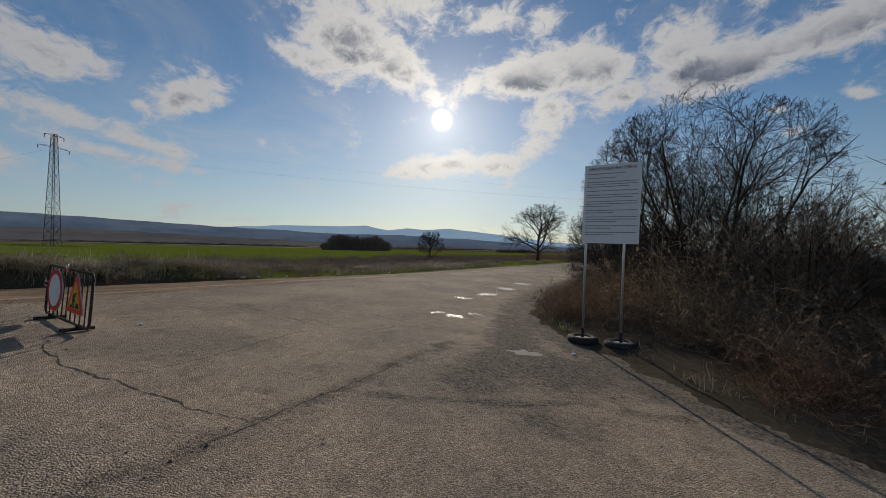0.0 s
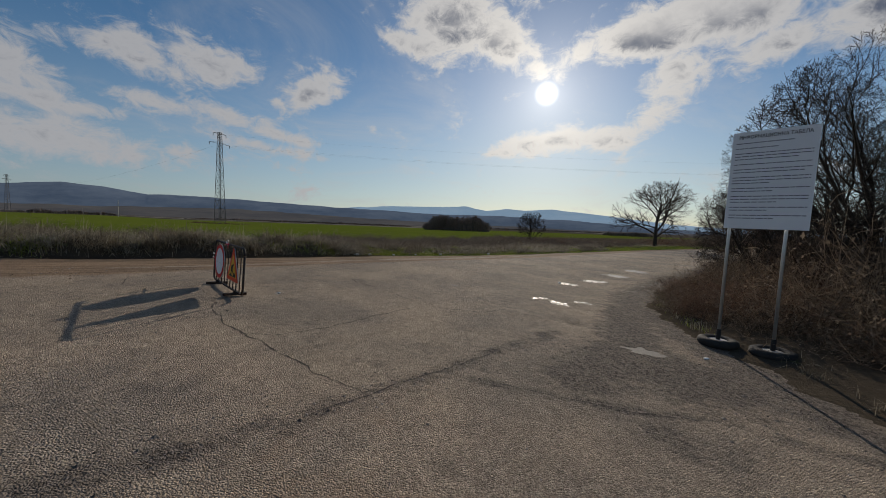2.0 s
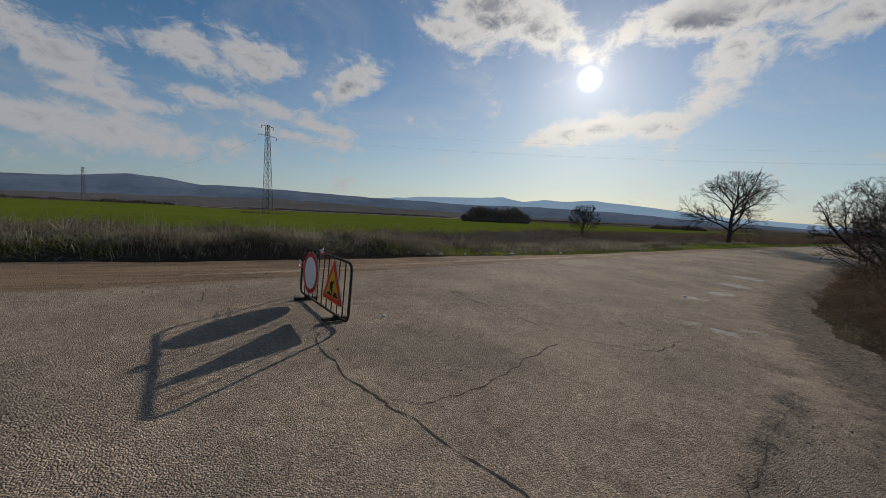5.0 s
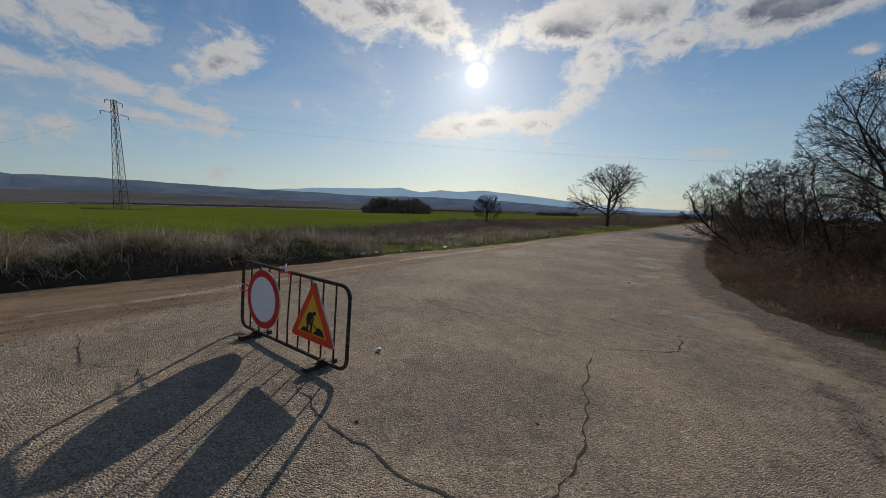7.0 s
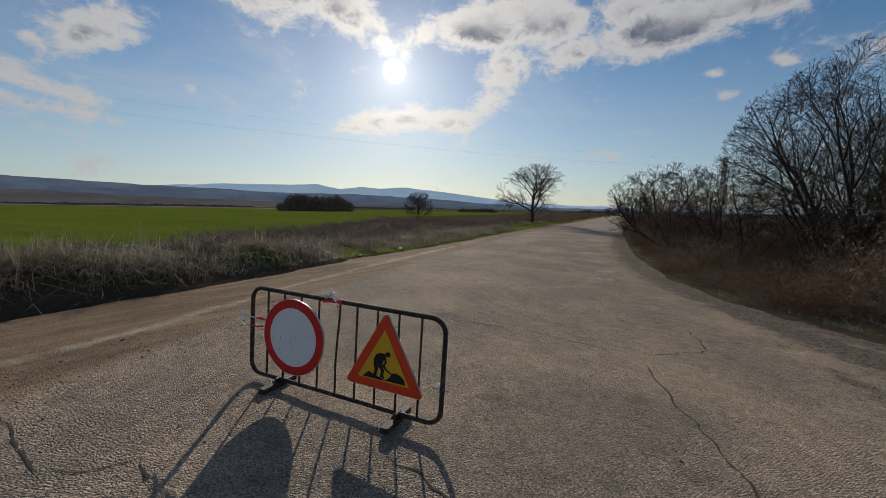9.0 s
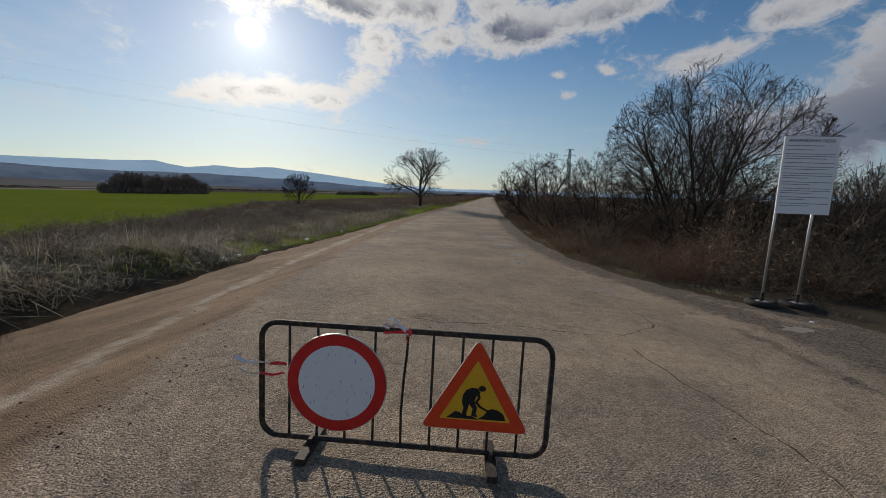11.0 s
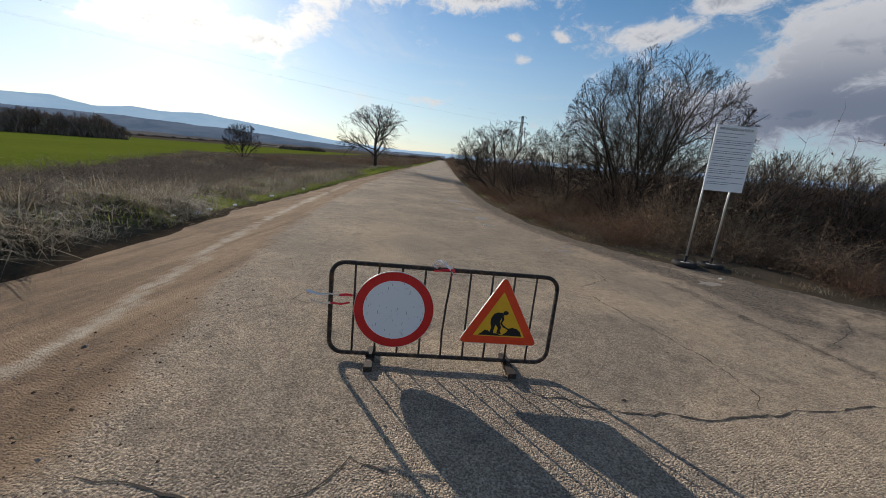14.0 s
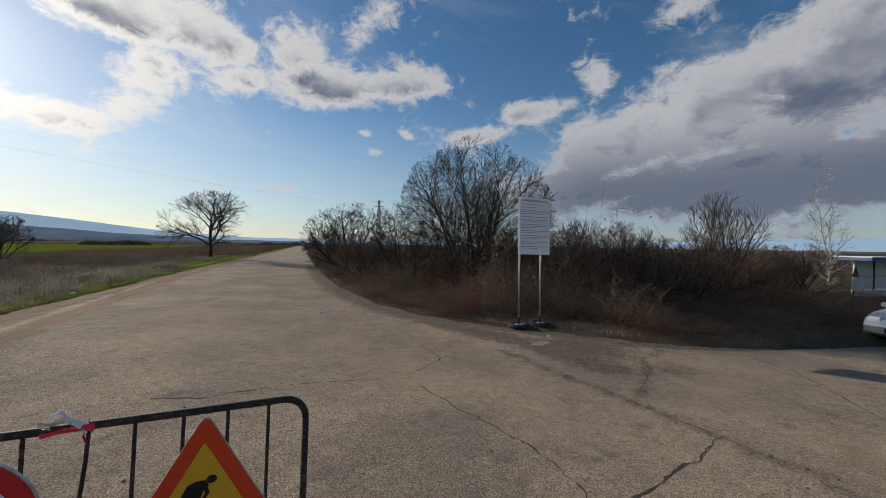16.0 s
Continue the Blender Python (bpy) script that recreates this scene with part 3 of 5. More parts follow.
# ---- barrier ----
def build_barrier():
    b = thing("road_barrier", pose(-8.09, 1.165, on(-8.09, 1.165) + 0.005, -3.0, 1.6, 4.4), "black rusty tubular steel barrier carrying two warning signs", "barrier")
    w, z0, z1, rc = 0.985, 0.06, 0.875, 0.115
    loop = []
    for cx, cz, a0 in ((w - rc, z1 - rc, 0), (-w + rc, z1 - rc, 90), (-w + rc, z0 + rc, 180), (w - rc, z0 + rc, 270)):
        for k in range(7):
            a = radians(a0 + 15 * k)
            loop.append((cx + rc * math.cos(a), 0, cz + rc * math.sin(a)))
    loop.append(loop[0])
    part("frame", tube_bm(loop, 0.019), M_STEEL, b, smooth=True)
    for k in range(9):
        x = -w + 0.197 * (k + 1)
        bend = 0.02 if k == 4 else 0.0
        pts = [(x + bend * s, 0, z0 + (z1 - z0) * t) for t, s in ((0, 0), (0.3, -0.3), (0.6, 0.3), (0.8, 1.0), (1, 1.3))]
        part("bar", tube_bm(pts, 0.009, 8), M_STEEL, b, smooth=True)
    for x in (-0.62, 0.62):
        foot = part("foot", box_bm(x - 0.035, -0.21, 0.0, x + 0.035, 0.17, 0.045, 0.004), M_STEEL, b, "rusty steel channel foot")
        part("bracket", box_bm(x - 0.012, -0.05, 0.045, x + 0.012, 0.03, 0.08), M_STEEL, foot)
    sign = part("round_sign", plate_bm([(-0.442 + 0.342 * math.cos(a), 0.495 + 0.342 * math.sin(a)) for a in np.linspace(0, 2 * math.pi, 64, endpoint=False)], -0.045, -0.030), M_ZINC, b, "round no-entry sign, white with a red border, scuffed")
    ring(sign, "red_border", M_RED, -0.442, 0.495, 0.337, 0.262, -0.0475)
    disc(sign, "white_face", M_WHITE, -0.442, 0.495, 0.262, -0.0475)
    random.seed(5)
    pile = Pile()
    for _ in range(46):
        a, r = random.uniform(0, 6.283), 0.25 * math.sqrt(random.random())
        x, z = -0.442 + r * math.cos(a), 0.495 + r * math.sin(a) - (0.06 if random.random() < 0.5 else 0)
        if math.hypot(x + 0.442, z - 0.495) > 0.25:
            continue
        l, t = random.uniform(0.006, 0.03), random.uniform(0.0015, 0.004)
        lean = random.uniform(-0.3, 0.3)
        pile.add([(x, -0.0485, z), (x + t, -0.0485, z), (x + t + lean * l, -0.0485, z + l), (x + lean * l, -0.0485, z + l)], [(0, 1, 2, 3)])
    tagged(pile.made("scratches", M_INK, sign), kind="stuff")
    tri = part("triangle_sign", plate_bm(rounded_triangle(0.497, 0.240, 0.725, 0.635, 0.035), -0.045, -0.030), M_ZINC, b, "triangular roadworks sign, yellow with an orange-red border")
    part("red_border", plate_bm(rounded_triangle(0.497, 0.245, 0.715, 0.625, 0.033), -0.049, -0.046), M_ORANGERED, tri)
    part("yellow_face", plate_bm(rounded_triangle(0.497, 0.315, 0.470, 0.415, 0.008), -0.052, -0.0495), M_YELLOW, tri)
    sx, sz, y0, y1 = 0.497, 0.327, -0.0535, -0.0525
    # heap, far heap, trunk with legs, head, arm and shovel
    for shape in (
        [(0.02, 0.0), (0.205, 0.0), (0.185, 0.045), (0.155, 0.068), (0.115, 0.078), (0.085, 0.07), (0.06, 0.03)],
        [(-0.19, -0.004), (0.03, -0.004), (-0.02, 0.016), (-0.08, 0.02), (-0.105, 0.042), (-0.135, 0.044), (-0.16, 0.02)],
        [(-0.092, 0.012), (-0.05, 0.012), (-0.058, 0.03), (-0.042, 0.10), (-0.018, 0.068), (-0.026, 0.018), (0.016, 0.012), (0.012, 0.03), (0.004, 0.034), (0.012, 0.078), (-0.008, 0.12), (0.004, 0.16), (0.028, 0.185), (0.01, 0.212), (-0.03, 0.214), (-0.066, 0.198), (-0.088, 0.158), (-0.09, 0.11), (-0.078, 0.07)],
        [(0.038 + 0.024 * math.cos(a), 0.212 + 0.02 * math.sin(a)) for a in np.linspace(0, 2 * math.pi, 16, endpoint=False)],
        [(0.004, 0.17), (0.022, 0.178), (0.032, 0.148), (0.014, 0.118), (0.034, 0.092), (0.092, 0.06), (0.086, 0.05), (0.022, 0.082), (-0.006, 0.114), (0.012, 0.146)],
    ):
        part("symbol", plate_bm([(sx + x, sz + z) for x, z in shape], y0, y1), M_BLACK, tri)
    # tape knotted to the rails
    ribbon(b, "tape", M_TAPE, [(0.03, -0.03, 0.875), (0.0, -0.045, 0.905), (-0.05, -0.03, 0.93), (-0.10, -0.02, 0.905), (-0.14, -0.03, 0.915)], 0.05)
    ribbon(b, "tape", M_TAPERED, [(0.05, -0.02, 0.87), (0.02, -0.04, 0.885), (-0.04, -0.045, 0.88), (-0.09, -0.03, 0.87), (-0.13, -0.035, 0.865)], 0.04)
    ribbon(b, "tape", M_TAPERED, [(0.035, -0.025, 0.90), (0.015, -0.03, 0.845), (0.03, -0.03, 0.80)], 0.03)
    ribbon(b, "tape", M_TAPE, [(-0.10, -0.02, 0.885), (-0.16, 0.0, 0.875), (-0.24, 0.02, 0.86), (-0.31, 0.03, 0.865)], 0.03)
    ribbon(b, "tape", M_TAPE, [(-0.03, -0.02, 0.93), (-0.08, 0.0, 0.955), (-0.12, 0.01, 0.93)], 0.035)
    ribbon(b, "tape", M_TAPERED, [(-0.80, -0.02, 0.595), (-0.86, -0.03, 0.60), (-0.91, -0.025, 0.59)], 0.045)
    ribbon(b, "tape", M_TAPE, [(-0.91, -0.025, 0.59), (-0.98, -0.03, 0.60), (-1.08, -0.02, 0.585), (-1.19, 0.02, 0.60)], 0.036)
    ribbon(b, "tape", M_TAPERED, [(-0.82, -0.02, 0.53), (-0.89, -0.035, 0.515), (-0.98, -0.03, 0.52)], 0.032)
    ribbon(b, "tape", M_TAPE, [(-0.98, -0.03, 0.52), (-1.06, -0.02, 0.505), (-1.15, 0.0, 0.53)], 0.028)


def ring(parent, name, mat, cx, cz, r0, r1, y):
    bm = bmesh.new()
    n = 64
    a = [(math.cos(2 * math.pi * k / n), math.sin(2 * math.pi * k / n)) for k in range(n)]
    o = [bm.verts.new((cx + r0 * c, y, cz + r0 * s)) for c, s in a]
    i = [bm.verts.new((cx + r1 * c, y, cz + r1 * s)) for c, s in a]
    for k in range(n):
        j = (k + 1) % n
        bm.faces.new((o[k], o[j], i[j], i[k]))
    return part(name, bm, mat, parent)


def disc(parent, name, mat, cx, cz, r, y):
    return part(name, plate_bm([(cx + r * math.cos(a), cz + r * math.sin(a)) for a in np.linspace(0, 2 * math.pi, 64, endpoint=False)], y, y + 0.002), mat, parent)


def rounded_triangle(cx, z0, width, height, r):
    pts = [Vector((cx - width / 2, z0)), Vector((cx + width / 2, z0)), Vector((cx, z0 + height))]
    out = []
    for i in range(3):
        p, a, b = pts[i], pts[i - 1], pts[(i + 1) % 3]
        u, v = (a - p).normalized(), (b - p).normalized()
        s, e = p + u * r * 1.7, p + v * r * 1.7
        for k in range(6):
            t = k / 5
            out.append(tuple(s * (1 - t) ** 2 + p * 2 * t * (1 - t) + e * t * t))
    return out


def ribbon(parent, name, mat, pts, width):
    verts, faces = [], []
    for i, p in enumerate(pts):
        tilt = 0.9 * math.sin(i * 1.9 + p[0] * 9)
        d = Vector((0.3 * math.sin(i), math.sin(tilt), math.cos(tilt))) * width * (0.7 + 0.3 * math.cos(i * 2.1)) / 2
        verts += [Vector(p) - d, Vector(p) + d]
        if i:
            faces.append((2 * i - 2, 2 * i, 2 * i + 1, 2 * i - 1))
    ob = mesh_object(name, verts, faces, mat, parent)
    m = ob.modifiers.new("thick", "SOLIDIFY")
    m.thickness = 0.002
    return ob


# ---- information board ----
def build_board():
    bx, by = -1.64, 7.44
    s = thing("information_board", pose(bx, by, on(bx, by), 0, 0, 1), "white printed information board on two steel poles set in old tyres", "sign")
    lean = 0.045
    xs = (0.03, 0.73)
    for i, x in enumerate(xs):
        part("pole", tube_bm([(x, 0.0, 0.05), (x + lean * 0.3, 0.03, 1.7), (x + lean, 0.05, 3.42 if i == 0 else 3.2)], 0.024, 12), M_ZINC, s, smooth=True)
        part("sleeve", tube_bm([(x, 0.0, 0.12), (x + 0.004, 0.0, 0.30)], 0.033, 12), M_RUBBER, s)
        base = part("tyre", lathe([(0.14, 0.02), (0.22, 0.0), (0.275, 0.02), (0.30, 0.07), (0.285, 0.12), (0.23, 0.145), (0.16, 0.135), (0.13, 0.10)], x, 0), M_RUBBER, s, "worn black tyre used as a base", True)
        part("concrete_filling", lathe([(0.0, 0.118), (0.13, 0.112), (0.155, 0.10), (0.15, 0.03), (0.0, 0.03)], x, 0, False), M_CONCRETE, base, "pale concrete poured into the tyre", True)
    z0, h, x0, w = 2.03, 1.57, -0.02, 1.02
    tilt = Matrix.Translation((0, -0.03, 0)) @ Matrix.Rotation(radians(-2.5), 4, "X") @ Matrix.Rotation(radians(0.8), 4, "Y")
    p = part("panel", box_bm(x0, -0.012, 0, x0 + w, 0.012, h, 0.002), M_PANEL, s, "white printed panel with lines of small text")
    p.matrix_local = Matrix.Translation((0, 0, z0)) @ tilt
    cu = bpy.data.curves.new("title", "FONT")
    cu.body, cu.align_x, cu.size = "ИНФОРМАЦИОННА ТАБЕЛА", "CENTER", 0.072
    cu.offset = 0.0012
    tmp = bpy.data.objects.new("title", cu)
    scene.collection.objects.link(tmp)
    bpy.context.view_layer.update()
    me = bpy.data.meshes.new_from_object(tmp.evaluated_get(bpy.context.evaluated_depsgraph_get()))
    bpy.data.objects.remove(tmp)
    me.materials.clear()
    me.materials.append(M_BLACK)
    title = new("title", me)
    title.parent = p
    title["label"] = "dark printed title"
    wide = max(v.co.x for v in me.vertices) - min(v.co.x for v in me.vertices)
    k = 0.86 / wide
    title.matrix_local = Matrix.Translation((x0 + w / 2, -0.0145, h - 0.11)) @ Matrix.Rotation(radians(90), 4, "X") @ Matrix.Diagonal((k, k * 1.25, 1, 1))
    random.seed(11)
    z = h - 0.19
    for run in (1, 1, 3, 1, 2, 3, 2, 3, 2, 2):
        for line in range(run):
            pile, x = Pile(), x0 + 0.05
            end = x0 + w - 0.05 - (random.uniform(0.0, 0.5) if line == run - 1 else 0)
            while x < end:
                l = min(random.uniform(0.03, 0.12), end - x)
                pile.add([(x, -0.0145, z), (x + l, -0.0145, z), (x + l, -0.0145, z + 0.014), (x, -0.0145, z + 0.014)], [(0, 1, 2, 3)])
                x += l + 0.012
            pile.made("text_line", M_INK, p)
            z -= 0.047
        z -= 0.036


def lathe(profile, cx, cy, closed=True, n=28):
    bm = bmesh.new()
    rows = [[bm.verts.new((cx + r * math.cos(2 * math.pi * k / n), cy + r * math.sin(2 * math.pi * k / n), z)) for k in range(n)] for r, z in profile]
    for i in range(len(rows) if closed else len(rows) - 1):
        a, b = rows[i], rows[(i + 1) % len(rows)]
        for k in range(n):
            j = (k + 1) % n
            bm.faces.new((a[k], a[j], b[j], b[k]))
    bmesh.ops.remove_doubles(bm, verts=bm.verts[:], dist=0.0005)
    return bm


build_barrier()
build_board()


# ---- trees and scrub ----
FINE = [0.003]


def branch(pile, p, d, length, r, depth, spec, rng, fits):
    """One bough with its side shoots. spec: (children, length ratio, angle, upward pull) for each depth."""
    steps = (5, 5, 4, 3, 2)[depth + (1 if len(spec) == 4 and depth else 0)]
    d = d.normalized()
    kids, ratio, angle, pull = spec[depth]
    for _ in range(6):
        if fits(p + d * length * 0.9):
            break
        length *= 0.8
    else:
        return
    pts, radii = [p.copy()], [r]
    for i in range(steps):
        bend = 0.13 if depth < 2 else 0.10
        d = d + Vector((rng.gauss(0, bend), rng.gauss(0, bend), rng.gauss(0, bend) + pull))
        d.normalize()
        if i > 1 and depth < 3 and not fits(pts[-1]):
            break
        pts.append(pts[-1] + d * (length / steps))
        radii.append(max(r * (1 - 0.7 * (i + 1) / steps), FINE[0] * (1.0 if i < steps - 1 else 0.6)))
    steps = len(pts) - 1
    radii[-1] = min(radii[-1], FINE[0] * 1.5)
    pile.tube(pts, radii, 6 if depth == 0 else (4 if depth == 1 else 3))
    if depth + 1 >= len(spec):
        return
    spin = rng.uniform(0, 6.283)
    for k in range(kids):
        t = 0.2 + 0.8 * (k + rng.random()) / kids
        s = min(int(t * steps), steps - 1)
        q = pts[s].lerp(pts[s + 1], t * steps - s)
        along = (pts[s + 1] - pts[s]).normalized()
        spin += 2.4 + rng.gauss(0, 0.4)
        side = Matrix.Rotation(spin, 3, along) @ along.orthogonal().normalized()
        a = radians(rng.gauss(angle, 9))
        way = along * math.cos(a) + side * math.sin(a)
        branch(pile, q, way, length * ratio * rng.uniform(0.65, 1.15) * (1.08 - 0.4 * t), max(radii[s] * 0.62, FINE[0]), depth + 1, spec, rng, fits)


def plant(limbs, twigs, foot, stems, height, width, r, spec, rng, single_lift=0.0):
    """Grows stems from one foot inside a rounded outline."""
    mid, tall, half = height * 0.5, height * 0.52, width / 2
    base = single_lift * height

    def fits(v):
        x, y, z = v.x - foot.x, v.y - foot.y, v.z - foot.z
        hz = (z - mid) / tall if z > mid else (z - mid) / (mid * 1.6)
        wobble = 1.0 + 0.16 * noise.noise(Vector((x * 0.8, y * 0.8, z * 0.8 + foot.x)))
        return (x * x + y * y) / (half * half) + hz * hz < wobble and z > base * 0.5

    class Split:
        def tube(self, pts, radii, sides):
            (limbs if radii[0] > r * 0.2 else twigs).tube(pts, radii, sides)

    for k in range(stems):
        a = 2 * math.pi * k / stems + rng.uniform(-0.3, 0.3)
        lean = 0.0 if stems == 1 else (0.12 + 0.86 * ((k * 0.618 + 0.2) % 1.0)) * width / height
        d = Vector((math.cos(a) * lean, math.sin(a) * lean, 1.0))
        f = foot + Vector((math.cos(a), math.sin(a), 0)) * (0.0 if stems == 1 else r * 1.6)
        branch(Split(), f, d, height * (0.75 if stems == 1 else 0.85), r * rng.uniform(0.7, 1.0), 0, spec, rng, fits)


def tree(name, x, y, stems, height, width, r, spec, seed, label, bark=None, twig_mat=None, sink=0.1, category="tree", fine=0.004, lift=0.0):
    """A bare tree: stems from one foot, each with boughs down to the finest twigs."""
    rng = random.Random(seed)
    FINE[0] = fine
    ob = thing(name, pose(x, y, on(x, y) - sink), label, category)
    limbs, twigs = Pile(), Pile()
    plant(limbs, twigs, Vector((0, 0, 0)), stems, height, width, r, spec, rng, lift)
    limbs.made("trunk", bark or M_BARK, ob, smooth=True)
    tagged(twigs.made("crown", twig_mat or M_TWIG, ob, "dense crown of bare twigs"), kind="stuff")
    return ob


DENSE = [(10, 0.56, 38, 0.015), (8, 0.6, 38, 0.01), (5, 0.6, 36, 0.01), (5, 0.7, 34, 0.0), (0, 0, 0, 0.0)]
OPEN = [(13, 0.95, 52, 0.02), (8, 0.6, 42, 0.01), (7, 0.6, 40, 0.01), (5, 0.65, 38, 0.01), (0, 0, 0, 0.01)]
GNARLED = [(8, 0.65, 46, 0.01), (7, 0.6, 44, 0.01), (6, 0.6, 40, 0.01), (4, 0.65, 38, 0.01), (0, 0, 0, 0.01)]
SHRUB = [(9, 0.6, 28, 0.03), (7, 0.6, 30, 0.03), (5, 0.65, 32, 0.02), (0, 0, 0, 0.02)]
UPRIGHT = [(18, 0.36, 45, 0.05), (8, 0.6, 36, 0.02), (6, 0.6, 34, 0.0), (0, 0, 0, -0.02)]


def bramble_mesh(seed, stems, spread_m, height, leafy, thick=1.0):
    """Mesh data of one tangled clump: arching stems with side twigs and a few dead leaves."""
    rng = random.Random(seed)
    pile = Pile()
    for _ in range(stems):
        a, rad = rng.uniform(0, 6.283), spread_m * math.sqrt(rng.random()) * 0.75
        p = Vector((rad * math.cos(a), rad * math.sin(a), -0.15))
        d = Vector((rng.gauss(0, 0.35), rng.gauss(0, 0.35), 1.0)).normalized()
        h = height * rng.uniform(0.5, 1.05) * (1 - 0.35 * rad / spread_m)
        pts = [p]
        bend = Vector((rng.gauss(0, 0.3), rng.gauss(0, 0.3), -0.12 - 0.2 * rng.random()))
        for i in range(4):
            d = (d + bend * 0.45 + Vector((rng.gauss(0, 0.15), rng.gauss(0, 0.15), 0))).normalized()
            pts.append(pts[-1] + d * h * 0.32)
        r = rng.uniform(0.002, 0.0055) * thick
        pile.tube(pts[:1] + pts[1:4:2] + pts[4:], [r, r * 0.9, r * 0.6, r * 0.3], 3)
        for _ in range(13):
            s = rng.randrange(0, 4)
            q = pts[s].lerp(pts[s + 1], rng.random())
            w = Vector((rng.gauss(0, 0.7), rng.gauss(0, 0.7), rng.gauss(0.4, 0.45))).normalized() * rng.uniform(0.10, 0.42) * max(height, 1.0) * 0.75
            o = w.orthogonal().normalized() * max(r * 0.55, 0.002 * thick)
            o.rotate(Matrix.Rotation(rng.uniform(0, 6.283), 3, w.normalized()))
            mid = q + w * 0.5 + Vector((rng.gauss(0, 0.03), rng.gauss(0, 0.03), 0.02))
            pile.add([q - o, q + o, mid + o * 0.8, mid - o * 0.8, q + w], [(0, 1, 2, 3), (3, 2, 4)])
            for _ in range(leafy if rng.random() < 0.5 else 0):
                c = q + w * rng.random()
                u = Vector((rng.gauss(0, 1), rng.gauss(0, 1), rng.gauss(0, 1))).normalized() * rng.uniform(0.012, 0.03)
                v = u.orthogonal().normalized() * rng.uniform(0.008, 0.018)
                pile.add([c - u, c + v, c + u, c - v], [(0, 1, 2, 3)])
    me = bpy.data.meshes.new("bramble_thicket")
    me.from_pydata([tuple(v) for v in pile.v], [], pile.f)
    return me


def scatter(name, meshes, spots, mat, label, category, group):
    for me in meshes:
        if not me.materials:
            me.materials.append(mat)
    rng = random.Random(77)
    for i, (x, y, size, tall) in enumerate(spots):
        ob = new(name, meshes[i % len(meshes)])
        ob.matrix_world = pose(x, y, on(x, y) + (float(verge_bank(x, y)) if x < -10 else 0.12), 0, 0, rng.uniform(0, 360)) @ Matrix.Diagonal((size, size, tall, 1))
        tagged(ob, label, category, group)


def thicket_spots():
    rng = random.Random(3)
    spots = []
    # roadside edge of the wild corner, then deeper rows
    for row, (back, size, tall) in enumerate(((0.85, 0.85, 0.8), (2.0, 1.1, 1.25), (3.4, 1.4, 1.5), (5.2, 1.7, 1.7), (7.6, 2.1, 1.9))):
        y = 7.6 + row * 0.6
        while y < 46:
            x = float(road_right(y)) + back
            s = size * rng.uniform(0.8, 1.2)
            spots.append((x + rng.uniform(-0.25, 0.35), y + rng.uniform(-0.3, 0.3), s, tall * rng.uniform(0.6, 1.3)))
            y += (0.95 if y < 20 else 1.9) * size
    # along the side road
    for row, (back, size, tall) in enumerate(((1.3, 0.9, 0.5), (2.8, 1.1, 0.85), (4.2, 1.5, 1.15), (6.0, 1.9, 1.55), (8.8, 2.3, 1.75))):
        x = -0.4 + 0.2 * row
        while x < 21:
            yb = float(np.interp(x, [-2.2, -0.7, 0.4, 1.6, 4.2, 14, 30], [8.0, 6.6, 5.4, 4.6, 3.9, 3.2, 2.4]))
            spots.append((x + rng.uniform(-0.3, 0.3), yb + back + 0.12 * max(x - 2, 0) + rng.uniform(-0.3, 0.3), size * rng.uniform(0.85, 1.2), tall * rng.uniform(0.6, 1.3)))
            x += (1.0 + 0.04 * max(x, 0)) * size
    spots = [(x, y, s, tall * (0.72 + 1.3 * noise.noise(Vector((x * 0.42, y * 0.42, 9.0))))) for x, y, s, tall in spots]
    return [(q[0], q[1], q[2], max(q[3], 0.4)) for q in spots if not (q[0] < 0.9 and q[0] > -2.6 and q[1] < 9.0 - 0.35 * (q[0] + 2))]


BRAMBLES = [bramble_mesh(s, 160, 1.0, 1.35, 1) for s in (1, 2, 3, 4)]
BUSHES = [bramble_mesh(s, 55, 1.0, 1.35, 1) for s in (5, 6, 7)]
scatter("bramble_thicket", BRAMBLES, thicket_spots(), M_BRAMBLE, "tangled brown bramble thicket with dead leaves beside the road", "bush", "roadside brambles")

tree("bare_tree", 0.5, 14.7, 13, 7.6, 7.6, 0.08, DENSE, 33, "large multi-stemmed bare tree rising from the brambles", fine=0.0036)
tree("bare_tree", -2.0, 17.0, 6, 5.0, 5.2, 0.055, DENSE, 22, "bare bushy tree leaning over the brambles", fine=0.0036)
tree("bare_tree", -3.9, 28.5, 4, 5.8, 7.2, 0.12, GNARLED, 23, "gnarled bare tree beside the road", fine=0.007)
tree("bare_tree", -4.6, 38.0, 3, 4.8, 7.0, 0.11, GNARLED, 24, "low bare tree in the roadside hedge", fine=0.009)
tree("bare_tree", -18.4, 53.0, 1, 8.8, 11.8, 0.29, OPEN, 25, "wide-crowned bare tree standing alone by the verge", fine=0.0105, lift=0.03)
tree("bare_shrub", -36.2, 49.8, 7, 4.8, 4.8, 0.06, SHRUB, 26, "bare shrub at the edge of the crop field", category="shrub", fine=0.011)
tree("bare_tree", 3.5, 12.3, 7, 4.4, 3.8, 0.045, SHRUB, 57, "slender young bare tree among the brambles", None, M_HEDGE, fine=0.004)
tree("bare_tree", 5.8, 12.8, 8, 4.2, 4.4, 0.045, SHRUB, 28, "bushy bare tree in the thicket", None, M_HEDGE, fine=0.0045)
tree("bare_tree", 8.6, 13.0, 7, 4.3, 4.6, 0.05, SHRUB, 29, "bushy bare tree in the thicket", None, M_HEDGE, fine=0.005)
